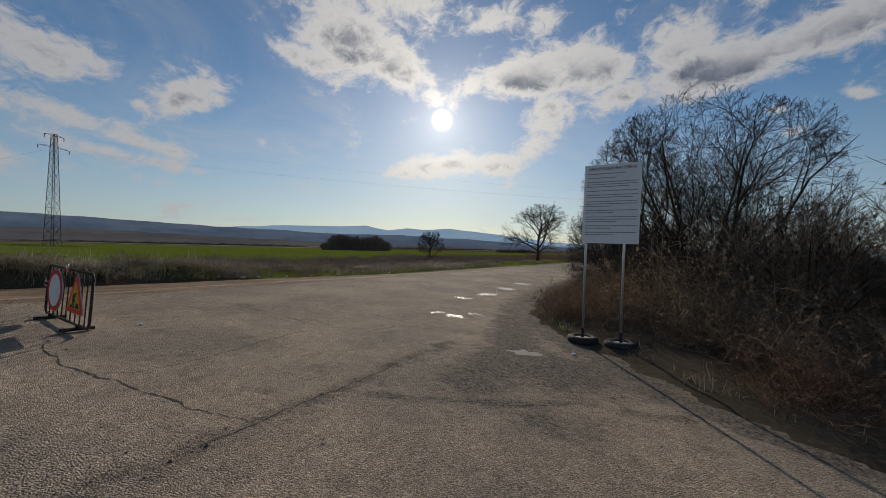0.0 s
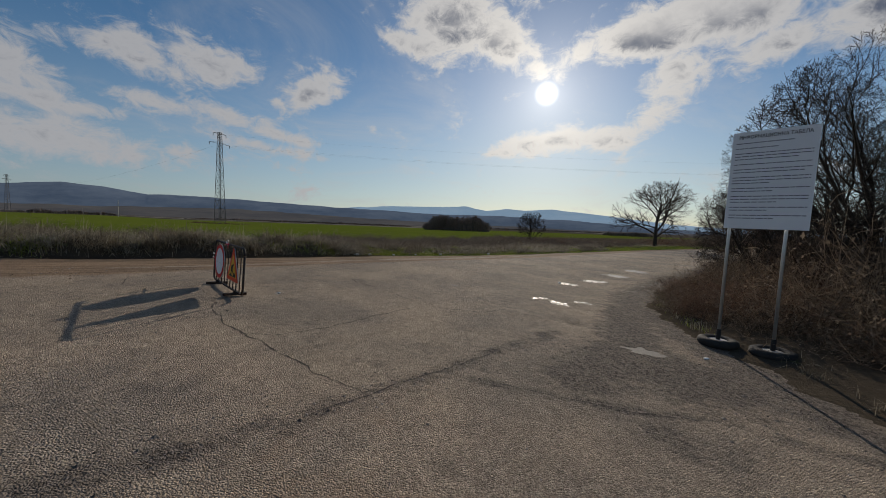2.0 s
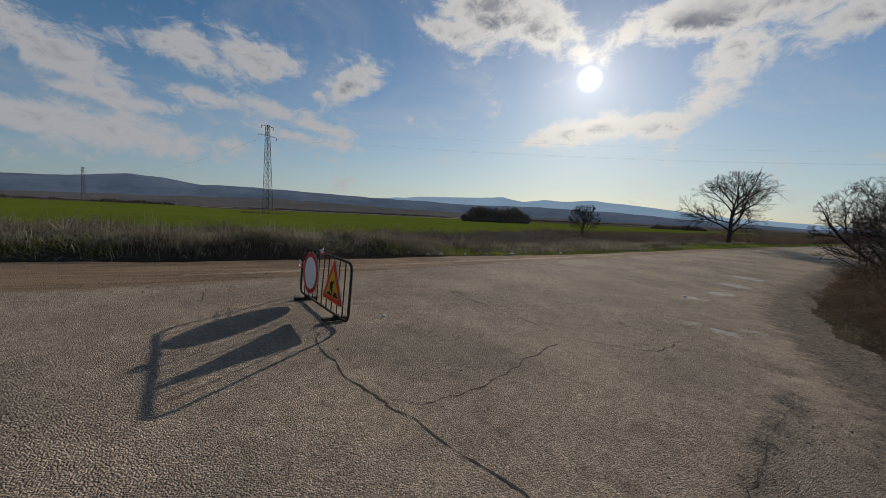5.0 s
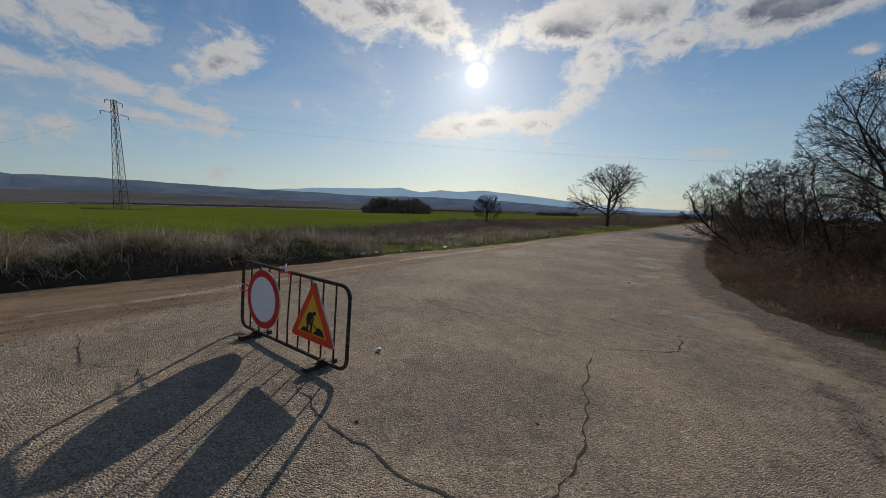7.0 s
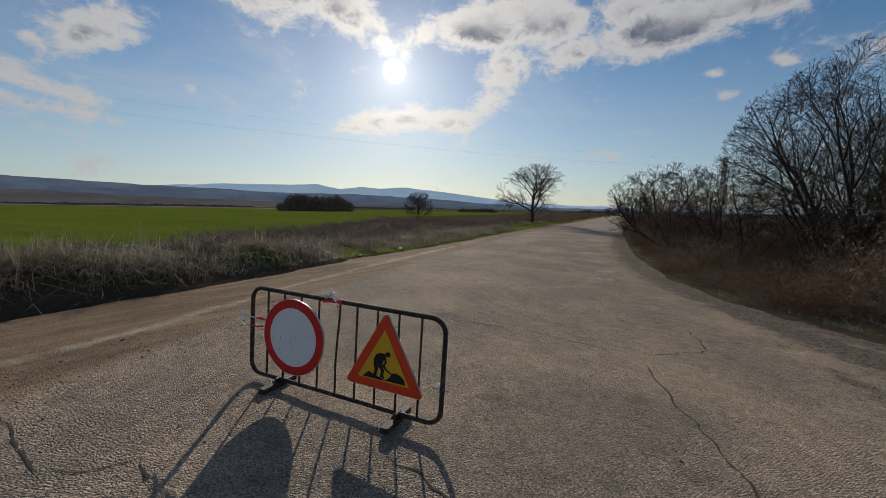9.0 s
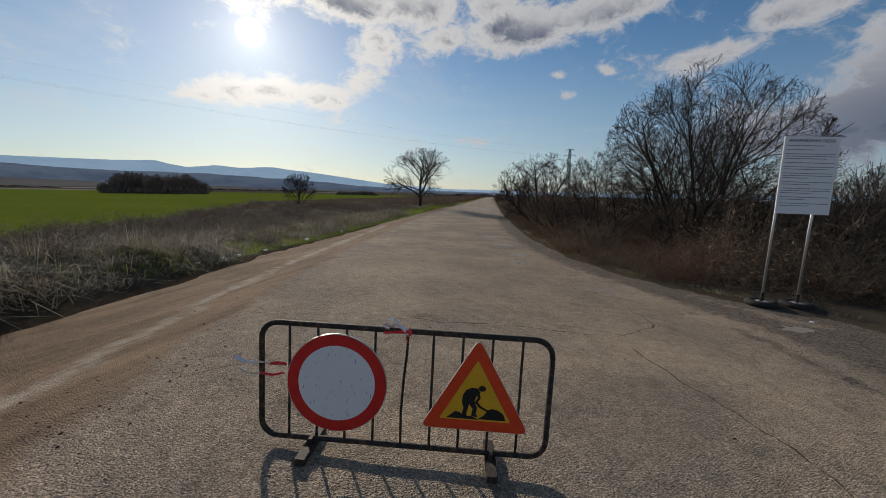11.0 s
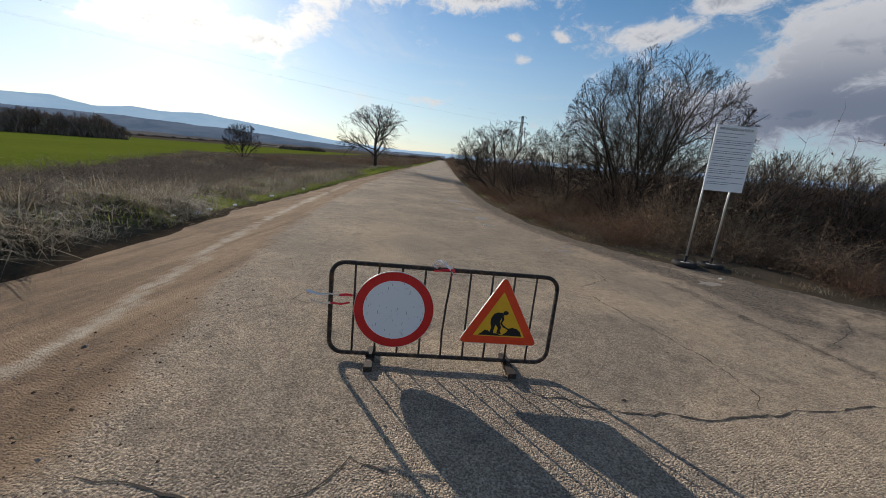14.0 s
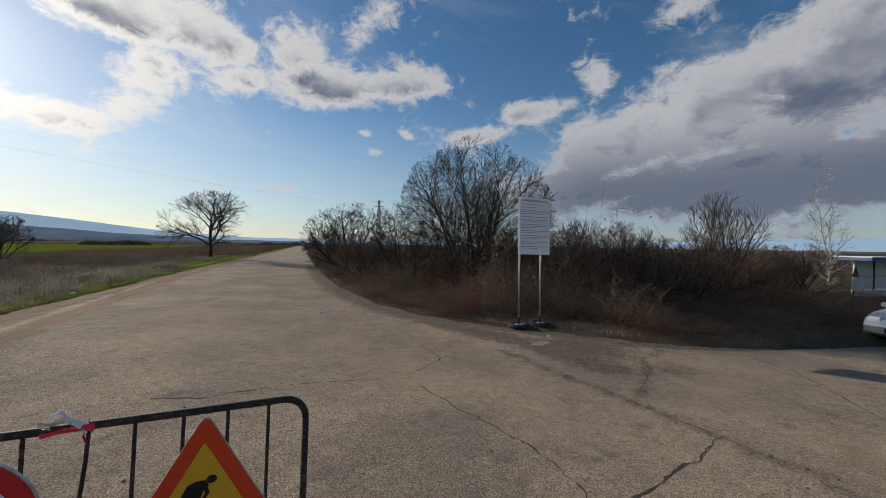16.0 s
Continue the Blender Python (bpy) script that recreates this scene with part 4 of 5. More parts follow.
tree("bare_tree", 13.4, 11.4, 10, 6.0, 4.3, 0.05, SHRUB, 30, "rounded bare tree above the thicket", None, M_HEDGE, fine=0.006)
tree("birch", 34.9, 15.8, 2, 10.0, 3.4, 0.11, UPRIGHT, 31, "slender pale-barked birch with bare twigs", M_PALEBARK, M_PALEBARK, fine=0.0075)


def hedge_bushes():
    """Rounded bushes of fine bare twigs that make up the hedge behind the brambles."""
    one = tree("hedge_bush", 6.8, 11.2, 9, 3.2, 3.6, 0.035, SHRUB, 41, "rounded bare bush of fine brown twigs in the hedge", M_TWIG, M_HEDGE, category="bush", fine=0.0045)
    one["group"] = "hedge bushes"
    rng = random.Random(42)
    spots = [(9.6, 10.6), (11.2, 12.0), (16.2, 11.6), (18.8, 12.2), (21.5, 13.0), (-0.6, 14.0), (-1.8, 20.5), (-2.6, 24.0), (-3.0, 33.0), (7.6, 14.6), (15.0, 14.0), (4.0, 16.5), (-3.3, 21.5), (11.0, 15.5), (2.2, 10.6), (4.6, 10.2), (6.0, 9.4), (13.6, 10.2), (8.2, 9.6), (18.0, 10.4), (1.4, 12.6), (3.2, 14.2), (-2.4, 27.5), (-2.8, 30.0)]
    for x, y in spots:
        k = rng.uniform(0.75, 1.1)
        copy_thing(one, pose(x, y, on(x, y) - 0.1, 0, 0, rng.uniform(0, 360)) @ Matrix.Diagonal((k * 1.1, k * 1.1, k, 1)))


hedge_bushes()


def hedge_far():
    """Bushes along the road towards the distance."""
    rng = random.Random(9)
    spots = []
    for y in np.arange(46, 330, 4.5):
        spots.append((-4.6 + rng.uniform(-0.8, 1.5), y, rng.uniform(1.6, 2.6), rng.uniform(1.3, 2.6)))
        if y > 58:
            spots.append((-17.2 + rng.uniform(-2.5, 0.8), y, rng.uniform(1.4, 2.4), rng.uniform(0.9, 2.2)))
    for x, y in ((-20, 60), (-22, 63), (-24.5, 66), (-27, 72), (-15.8, 62), (-15.5, 70)):
        spots.append((x, y, 2.0, 1.4))
    for k in range(14):
        spots.append((-136 + rng.uniform(-4, 4), 20.6 + rng.uniform(-8, 8), 2.2, rng.uniform(0.3, 0.55)))
    for k in range(26):
        spots.append((rng.uniform(-36, -20), rng.uniform(36, 60), rng.uniform(0.8, 1.6), rng.uniform(0.45, 0.9)))
    return spots


scatter("roadside_bush", BUSHES, hedge_far(), M_BRAMBLE, "leafless brown bush in the far hedgerow", "bush", "hedgerow bushes")


def tufts(name, spots, mat, label, blades, height, spread_m, width, seed, droop=0.5, parts=5):
    """One stretch of grass: thin bent blades in tufts."""
    rng = np.random.default_rng(seed)
    spots = np.array(spots)
    n = len(spots) * blades
    base = np.repeat(spots[:, :2], blades, 0) + rng.normal(0, spread_m, (n, 2))
    tall = np.repeat(spots[:, 2], blades) * height * rng.uniform(0.45, 1.15, n)
    a = rng.uniform(0, 2 * np.pi, n)
    lean = np.abs(rng.normal(0, droop, n))
    w = width * rng.uniform(0.6, 1.3, n)
    dx, dy = np.cos(a), np.sin(a)
    z0 = land(base[:, 0], base[:, 1]) + np.where(base[:, 0] < -10, verge_bank(base[:, 0], base[:, 1]) - 0.04, 0.06)
    side = np.stack([-dy, dx, np.zeros(n)], -1) * w[:, None]
    p0 = np.stack([base[:, 0], base[:, 1], z0], -1)
    p1 = p0 + np.stack([dx * lean * tall * 0.45, dy * lean * tall * 0.45, tall * 0.5], -1)
    p2 = p0 + np.stack([dx * lean * tall * 1.05, dy * lean * tall * 1.05, tall * (1.0 - 0.42 * np.minimum(lean, 2.0))], -1)
    verts = np.stack([p0 - side, p0 + side, p1 + side * 0.7, p1 - side * 0.7, p2], 1).reshape(-1, 3)
    i = np.arange(n)[:, None] * 5
    faces = np.concatenate([i + [0, 1, 2], i + [0, 2, 3], i + [3, 2, 4]], 0)
    me = bpy.data.meshes.new(name)
    me.from_pydata(verts.tolist(), [], faces.tolist())
    me.materials.append(mat)
    return tagged(new(name, me), label, "grass", kind="stuff")


def verge():
    rng = random.Random(14)
    straw, weeds, green, right_green, right_straw, crop = [], [], [], [], [], []
    for _ in range(6200):
        y = rng.uniform(-14, 62) if rng.random() < 0.6 else rng.uniform(-8, 20)
        x = float(road_left(y)) - 0.55 - abs(rng.gauss(0, 2.4))
        wild = noise.noise(Vector((x * 0.35, y * 0.35, 2.0)))
        near = float(road_left(y)) - x
        lump = noise.noise(Vector((x * 0.9, y * 0.9, 7.0)))
        if lump < -0.05 and near > 1.0:
            continue
        swell = 0.55 + 1.1 * max(0.0, lump + 0.2)
        if y > 7.5 and near < 2.3 + 0.6 * wild:
            green.append((x, y, rng.uniform(0.5, 1.1)))
        elif wild > 0.05:
            straw.append((x, y, swell * rng.uniform(0.7, 1.5) * min(1.0, 0.4 + near / 1.6)))
        else:
            weeds.append((x, y, swell * rng.uniform(0.6, 1.5) * min(1.0, 0.4 + near / 1.6)))
            if rng.random() < 0.9:
                green.append((x, y, rng.uniform(0.6, 1.4)))
    for _ in range(1500):
        y = rng.uniform(8, 62)
        x = rng.uniform(-19.5 - 0.55 * max(0, y - 4), float(road_left(y)) - 2.5)
        weeds.append((x, y, rng.uniform(0.4, 1.1)))
    for _ in range(260):
        x = rng.uniform(-0.6, 18)
        yb = float(np.interp(x, [-2.2, -0.7, 0.4, 1.6, 4.2, 14, 30], [8.0, 6.6, 5.4, 4.6, 3.9, 3.2, 2.4]))
        b = abs(rng.gauss(0, 0.9))
        (right_green if b < 1.0 and rng.random() < 0.1 else right_straw).append((x, yb + 0.25 + b, rng.uniform(0.5, 1.1)))
    for _ in range(500):
        y = rng.uniform(8, 40)
        x = float(road_right(y)) + 0.15 + abs(rng.gauss(0, 0.4))
        (right_green if rng.random() < 0.3 else right_straw).append((x, y, rng.uniform(0.4, 0.9)))
    for _ in range(220):
        x = rng.uniform(4, 20)
        right_straw.append((x, 6.2 + 0.1 * x + rng.gauss(0, 0.5), rng.uniform(1.4, 2.6)))
    stalks, heads = [], []
    for _ in range(60):
        y = rng.uniform(-12, 34)
        stalks.append((float(road_left(y)) - 1.4 - abs(rng.gauss(0, 1.3)), y, rng.uniform(0.5, 1.1)))
    for _ in range(330):
        y = rng.uniform(-14, 34)
        heads.append((float(road_left(y)) - 0.75 - abs(rng.gauss(0, 1.3)), y, rng.uniform(0.5, 1.15)))
    tufts("tall_dry_grass", stalks, M_STRAW, "tall pale grass stalks standing over the verge", 9, 1.05, 0.10, 0.0035, 6, 0.28)
    tufts("tall_dry_grass", heads, M_STRAW, "bleached grass tussocks combed over by the wind", 60, 0.62, 0.17, 0.008, 7, 1.7)
    tufts("dry_grass", straw, M_STRAW, "pale dry grass leaning along the road verge", 13, 0.40, 0.13, 0.008, 1, 1.7)
    tufts("dead_weeds", weeds, M_SCRUB, "grey-brown dead weeds on the verge", 12, 0.32, 0.17, 0.009, 2, 2.3)
    tufts("green_grass", green, M_GRASS, "short fresh green grass at the road edge", 22, 0.19, 0.15, 0.006, 3, 1.0)
    tufts("green_grass", right_green, M_GRASS, "short green grass at the side road's edge", 18, 0.12, 0.13, 0.004, 4, 0.7)
    tufts("dry_grass", right_straw, M_STRAW, "dry grass at the foot of the thicket", 14, 0.22, 0.12, 0.0035, 5, 1.2)


verge()


def weed_clumps():
    """Dead bushy weeds on the left verge."""
    rng = random.Random(31)
    spots = []
    for _ in range(150):
        y = rng.uniform(-9, 48) if rng.random() < 0.5 else rng.uniform(-6, 18)
        spots.append((float(road_left(y)) - 1.6 - abs(rng.gauss(0, 1.8 + 0.09 * max(y, 0))), y, rng.uniform(0.45, 1.05), rng.uniform(0.2, 0.55)))
    for _ in range(115):
        y = rng.uniform(7, 52)
        edge = -18.5 - 0.56 * max(0.0, y - 2)
        spots.append((rng.uniform(edge + 1, float(road_left(y)) - 3), y, rng.uniform(0.7, 1.4), rng.uniform(0.3, 0.75)))
    return spots


WEEDS = [bramble_mesh(s, 60, 0.9, 1.3, 0, 1.9) for s in (11, 12, 13)]
scatter("dead_weed_clump", WEEDS, weed_clumps(), M_WEED, "dead grey-brown weed clump on the verge", "weeds", "verge weed clumps")


# ---- the distance ----
def ridge(name, dist, profile, mat, label, base, seed, depth=300.0):
    """A far range of hills: its skyline by azimuth and elevation, falling away in front and behind."""
    az = np.arange(profile[0][0], profile[-1][0] + 0.1, 0.35)
    el = np.interp(az, [p[0] for p in profile], [p[1] for p in profile])
    verts, faces = [], []
    for i, (a, e) in enumerate(zip(az, el)):
        e += 0.12 * noise.fractal(Vector((a * 0.25, seed, 0)), 1.0, 2.0, 5)
        top = dist * math.tan(radians(e)) + 1.6
        for d, z in ((dist - depth, base), (dist - depth * 0.45, base + (top - base) * (0.55 + 0.1 * noise.noise(Vector((a * 0.3, seed, 5))))), (dist, top), (dist + depth, base)):
            verts.append((d * math.sin(radians(a)), d * math.cos(radians(a)), z))
        if i:
            for k in range(3):
                o = 4 * i + k
                faces.append((o - 4, o, o + 1, o - 3))
    return tagged(mesh_object(name, verts, faces, mat, smooth=True), label, "hills", kind="structure")


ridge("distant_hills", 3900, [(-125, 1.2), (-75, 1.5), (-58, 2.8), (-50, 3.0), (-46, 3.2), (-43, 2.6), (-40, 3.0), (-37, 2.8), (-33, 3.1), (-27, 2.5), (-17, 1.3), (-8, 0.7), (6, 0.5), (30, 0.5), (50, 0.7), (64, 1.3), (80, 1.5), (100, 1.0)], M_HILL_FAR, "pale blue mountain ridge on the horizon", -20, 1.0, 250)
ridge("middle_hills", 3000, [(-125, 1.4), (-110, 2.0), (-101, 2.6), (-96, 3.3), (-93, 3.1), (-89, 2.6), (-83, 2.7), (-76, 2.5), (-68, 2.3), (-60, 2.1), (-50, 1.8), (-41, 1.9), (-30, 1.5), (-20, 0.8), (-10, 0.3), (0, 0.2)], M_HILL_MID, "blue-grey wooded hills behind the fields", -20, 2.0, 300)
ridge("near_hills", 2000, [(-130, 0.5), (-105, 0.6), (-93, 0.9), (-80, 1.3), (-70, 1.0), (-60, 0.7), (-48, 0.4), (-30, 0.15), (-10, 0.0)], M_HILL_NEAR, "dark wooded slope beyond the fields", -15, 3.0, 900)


def wood_mesh(seed, length, depth, height, count):
    """A far stand of bare trees: many small clumps of upright twigs."""
    rng = random.Random(seed)
    pile = Pile()
    for _ in range(count):
        x, y = rng.uniform(-0.5, 0.5) * length, rng.gauss(0, depth * 0.25)
        edge = min(1.0, 0.5 + 3.5 * (0.5 - abs(x / length))) * (0.85 + 0.3 * noise.noise(Vector((x * 0.12, seed, 0.0))))
        h = height * edge * rng.uniform(0.55, 1.0) * (0.85 + 0.15 * math.sin(x * 0.3))
        for _ in range(9):
            a = rng.uniform(0, 6.283)
            w, lean = h * rng.uniform(0.03, 0.12), rng.gauss(0, 0.18)
            tip = Vector((x + lean * h, y + rng.gauss(0, 0.15) * h, h * rng.uniform(0.6, 1.0)))
            o = Vector((math.cos(a), math.sin(a), 0)) * w
            m = Vector((x, y, h * rng.uniform(0.2, 0.5)))
            pile.add([Vector((x, y, -0.3)), m - o, tip, m + o], [(0, 1, 2, 3)])
    return pile


def wood(az, dist, length, depth, height, count, seed, label):
    x, y = dist * math.sin(radians(az)), dist * math.cos(radians(az))
    ob = wood_mesh(seed, length, depth, height, count).made("copse", M_COPSE)
    ob.matrix_world = pose(x, y, on(x, y), 0, 0, -az)
    return tagged(ob, label, "woodland", kind="stuff")


def copse_of_trees(az, dist, length, depth, height, count, seed, label):
    """A small stand of bare trees in the field."""
    rng = random.Random(seed)
    FINE[0] = 0.045
    pile = Pile()
    for k in range(count):
        x, y = rng.uniform(-0.5, 0.5) * length, rng.gauss(0, depth * 0.3)
        edge = min(1.0, 0.45 + 3.0 * (0.5 - abs(x / length)))
        h = height * edge * rng.uniform(0.75, 1.05)
        plant(pile, pile, Vector((x, y, -0.2)), 4, h, h * 0.75, 0.16, [(5, 0.62, 32, 0.02), (5, 0.6, 34, 0.02), (3, 0.65, 34, 0.02), (0, 0, 0, 0.02)], rng)
    x, y = dist * math.sin(radians(az)), dist * math.cos(radians(az))
    ob = pile.made("copse", M_COPSE)
    ob.matrix_world = pose(x, y, on(x, y), 0, 0, -az)
    tagged(ob, label, "woodland", kind="stuff")


copse_of_trees(-47.4, 210, 38, 12, 9.2, 90, 1, "dark leafless copse in the middle of the crop field")
wood(-47.4, 208, 36, 10, 4.5, 700, 9, "dark undergrowth at the foot of the copse")
wood(-22.5, 300, 34, 10, 5.0, 300, 2, "low leafless copse at the field's far edge")
wood(-96.0, 420, 60, 10, 5.5, 240, 3, "dark line of shrubs across the field")
wood(-70.0, 600, 330, 14, 4.5, 1600, 4, "dark line of far woods beyond the field")
wood(-34.0, 800, 260, 14, 5.0, 1300, 5, "dark line of far woods beyond the field")
wood(2.0, 420, 160, 20, 8.0, 700, 6, "far woods where the road meets the horizon")
wood(-112.0, 650, 300, 14, 5.0, 1200, 7, "dark line of far woods beyond the field")
wood(55.0, 120, 90, 10, 5.0, 500, 8, "far scrub behind the thicket")


def lattice_pylon(x, y, height, turn, label, fine=True):
    ob = thing("power_pylon", pose(x, y, on(x, y), 0, 0, turn), label, "pylon", "power line")
    w0, w1 = height * 0.04, height * 0.014
    levels = 13 if fine else 8
    zs = [height * (1 - (1 - k / levels) ** 1.15) for k in range(levels + 1)]
    half = lambda z: w0 + (w1 - w0) * z / height
    r = 0.055 if fine else 0.1
    corners = ((1, 1), (-1, 1), (-1, -1), (1, -1))
    for cx, cy in corners:
        part("leg", tube_bm([(cx * w0, cy * w0, 0), (cx * w1, cy * w1, height)], r * 1.3, 5), M_LATTICE, ob)
    for face in range(4):
        (ax, ay), (bx, by) = corners[face], corners[(face + 1) % 4]
        pile = Pile()
        for k in range(levels):
            h0, h1 = half(zs[k]), half(zs[k + 1])
            pile.tube([(ax * h0, ay * h0, zs[k]), (bx * h1, by * h1, zs[k + 1])], [r * 0.7] * 2, 3)
            pile.tube([(bx * h0, by * h0, zs[k]), (ax * h1, ay * h1, zs[k + 1])], [r * 0.7] * 2, 3)
            pile.tube([(ax * h1, ay * h1, zs[k + 1]), (bx * h1, by * h1, zs[k + 1])], [r * 0.7] * 2, 3)
        pile.made("lattice", M_LATTICE, ob)
    for z, reach in ((height * 0.88, 3.5), (height * 0.985, 2.2)):
        for s in (-1, 1):
            bm = tube_bm([(0, 0, z + 0.5), (s * reach, 0, z)], r * 0.9, 4)
            arm = part("cross_arm", bm, M_LATTICE, ob)
            part("strut", tube_bm([(0, 0, z), (s * reach, 0, z)], r * 0.9, 4), M_LATTICE, arm)
            part("insulator", tube_bm([(s * reach, 0, z), (s * reach, 0, z - 0.9)], 0.09, 6), M_LATTICE, arm)
    return ob


lattice_pylon(-138.0, 20.6, 29.6, -62, "tall grey lattice power pylon standing in the green field")
lattice_pylon(-497.0, -88.0, 33.0, -35, "distant lattice power pylon beyond the field", False)
lattice_pylon(36.0, 222.0, 31.0, -35, "lattice power pylon half hidden behind bare trees", False)


def wire(a, b, sag, r):
    pts = []
    for k in range(25):
        t = k / 24
        p = Vector(a).lerp(Vector(b), t)
        p.z -= sag * 4 * t * (1 - t)
        pts.append(p)
    ob = mesh_object("power_wire", *tube_data(pts, [r] * 25, 4), M_LATTICE)
    tagged(ob, "thin power wire hanging between pylons", "cable", "power line")


wire((-136.0, 22.0, 25.0), (38.0, 223.4, 24.5), 3.5, 0.009)
wire((-140.0, 19.2, 25.0), (34.0, 220.6, 24.5), 3.5, 0.009)
wire((-136.6, 21.6, 28.4), (37.4, 223.0, 28.0), 3.5, 0.008)
wire((-140.0, 19.2, 25.0), (-498.0, -88.5, 27.5), 8.0, 0.015)


def far_pole():
    x, y = -300.0, -9.0
    ob = thing("utility_pole", pose(x, y, on(x, y)), "pale utility pole standing in the field", "pole")
    part("shaft", tube_bm([(0, 0, -0.3), (0, 0, 10)], 0.17, 6), M_CONCRETE, ob)
    part("cross_arm", tube_bm([(-0.9, 0, 9.3), (0.9, 0, 9.3)], 0.08, 4), M_CONCRETE, ob)


far_pole()


# ---- by the side road ----
M_CAR = material("silver_car_paint", (0.55, 0.56, 0.57), 0.28, metal=0.6, spec=0.5)
M_GLASS = material("dark_glass", (0.02, 0.025, 0.03), 0.05, spec=0.6)
M_LAMP = material("headlamp_plastic", (0.75, 0.76, 0.78), 0.15, spec=0.6)
M_ROOFBLUE = material("blue_roof_edge", (0.05, 0.09, 0.28), 0.5)
M_WALLPAINT = material("pale_plaster", wood_colour((0.55, 0.54, 0.50), (0.70, 0.69, 0.66), 4.0), 0.85)
M_SHELTERGLASS = material("frosted_pane", wood_colour((0.36, 0.42, 0.46), (0.60, 0.64, 0.66), 3.0), 0.25)


def build_shelter():
    x, y = 23.4, 10.3
    s = thing("bus_shelter", pose(x, y, on(x, y) + 0.1, 0, 0, -20), "small bus shelter with pale walls, glazing and blue roof edge", "shelter")
    part("base_wall", box_bm(0.2, -0.1, -0.1, 5.2, 0.06, 0.55, 0.01), M_WALLPAINT, s)
    part("roof", box_bm(-0.5, -1.5, 2.30, 5.6, 0.4, 2.46, 0.02), M_ROOFBLUE, s)
    part("roof_trim", box_bm(-0.55, -1.55, 2.462, 5.65, 0.45, 2.53, 0.01), M_WALLPAINT, s)
    for k in range(5):
        px = 0.25 + k * 1.2
        part("post", box_bm(px - 0.04, -0.06, 0.55, px + 0.04, 0.02, 2.30), M_STEEL if k % 2 else M_WALLPAINT, s)
        if k < 4:
            for z0, z1 in ((0.60, 1.30), (1.36, 2.24)):
                part("pane", box_bm(px + 0.06, -0.03, z0, px + 1.14, -0.015, z1), M_SHELTERGLASS, s)


def build_small_sign():
    x, y = 15.0, 7.1
    s = thing("traffic_sign", pose(x, y, on(x, y), 0, 4, 0), "leaning traffic sign on a rusty post, seen from behind", "sign")
    part("post", tube_bm([(0, 0, -0.1), (0, 0, 2.0)], 0.03, 8), M_STEEL, s)
    part("plate", plate_bm([(0.30 * math.cos(a), 1.35 + 0.30 * math.sin(a)) for a in np.linspace(0, 2 * math.pi, 28, endpoint=False)], -0.04, -0.03), M_CONCRETE, s)
    part("plate", plate_bm(rounded_triangle(0.0, 1.66, 0.62, 0.5, 0.03), -0.04, -0.03), M_STEEL, s)


def build_car():
    x, y = 7.0, 3.2
    c = thing("car", pose(x, y, on(x, y), 0, 1.5, -4), "silver hatchback parked at the edge of the side road", "car")
    # profile along the car: distance from the nose, height
    side = [(0.02, 0.32), (0.0, 0.52), (0.10, 0.70), (0.45, 0.84), (1.05, 0.93), (1.75, 1.36), (2.2, 1.44), (3.2, 1.42), (3.75, 1.05), (3.95, 0.92), (4.0, 0.45), (3.9, 0.25), (0.25, 0.22)]
    bm = bmesh.new()
    rows = []
    for yy, inset in ((-0.83, 0.05), (-0.78, 0.0), (0.0, -0.03), (0.78, 0.0), (0.83, 0.05)):
        rows.append([bm.verts.new((px + inset * (1 if px < 2 else -1), yy * (1.0 if z < 0.95 else 0.78), z - abs(inset) * 0.6)) for px, z in side])
    for a, b in zip(rows, rows[1:]):
        for k in range(len(side)):
            j = (k + 1) % len(side)
            bm.faces.new((a[k], a[j], b[j], b[k]))
    bm.faces.new(rows[0])
    bm.faces.new(rows[-1][::-1])
    body = part("body", bm, M_CAR, c, smooth=False)
    m = body.modifiers.new("round", "BEVEL")
    m.width, m.segments = 0.04, 3
    for s in (-1, 1):
        part("headlight", box_bm(0.04, s * 0.62 - 0.16, 0.56, 0.42, s * 0.62 + 0.16, 0.74, 0.05), M_LAMP, c, "clear headlight")
        part("side_window", plate_bm([(1.35, 0.98), (1.85, 1.33), (3.1, 1.35), (3.5, 1.02)], s * 0.69 - 0.012, s * 0.69 + 0.012), M_GLASS, c)
        part("mirror", box_bm(1.30, s * 0.92 - 0.10, 0.92, 1.48, s * 0.92 + 0.10, 1.06, 0.03), M_CAR, c)
        for px in (0.78, 3.20):
            w = part("wheel", lathe([(0.20, -0.09), (0.29, -0.10), (0.31, -0.06), (0.31, 0.06), (0.29, 0.10), (0.20, 0.09)], 0, 0), M_RUBBER, c)
            w.matrix_local = Matrix.Translation((px, s * 0.76, 0.31)) @ Matrix.Rotation(radians(90), 4, "X")
            part("rim", lathe([(0.0, 0.07), (0.12, 0.08), (0.205, 0.085), (0.205, -0.085), (0.12, -0.08), (0.0, -0.07)], 0, 0, False), M_ZINC, w)
    part("windscreen", box_bm(-0.42, -0.58, -0.01, 0.42, 0.58, 0.01), M_GLASS, c).matrix_local = Matrix.Translation((1.42, 0, 1.165)) @ Matrix.Rotation(radians(-31.5), 4, "Y")
    part("grille", box_bm(-0.015, -0.4, 0.36, 0.03, 0.4, 0.48, 0.005), M_BLACK, c)


build_shelter()
build_small_sign()
build_car()


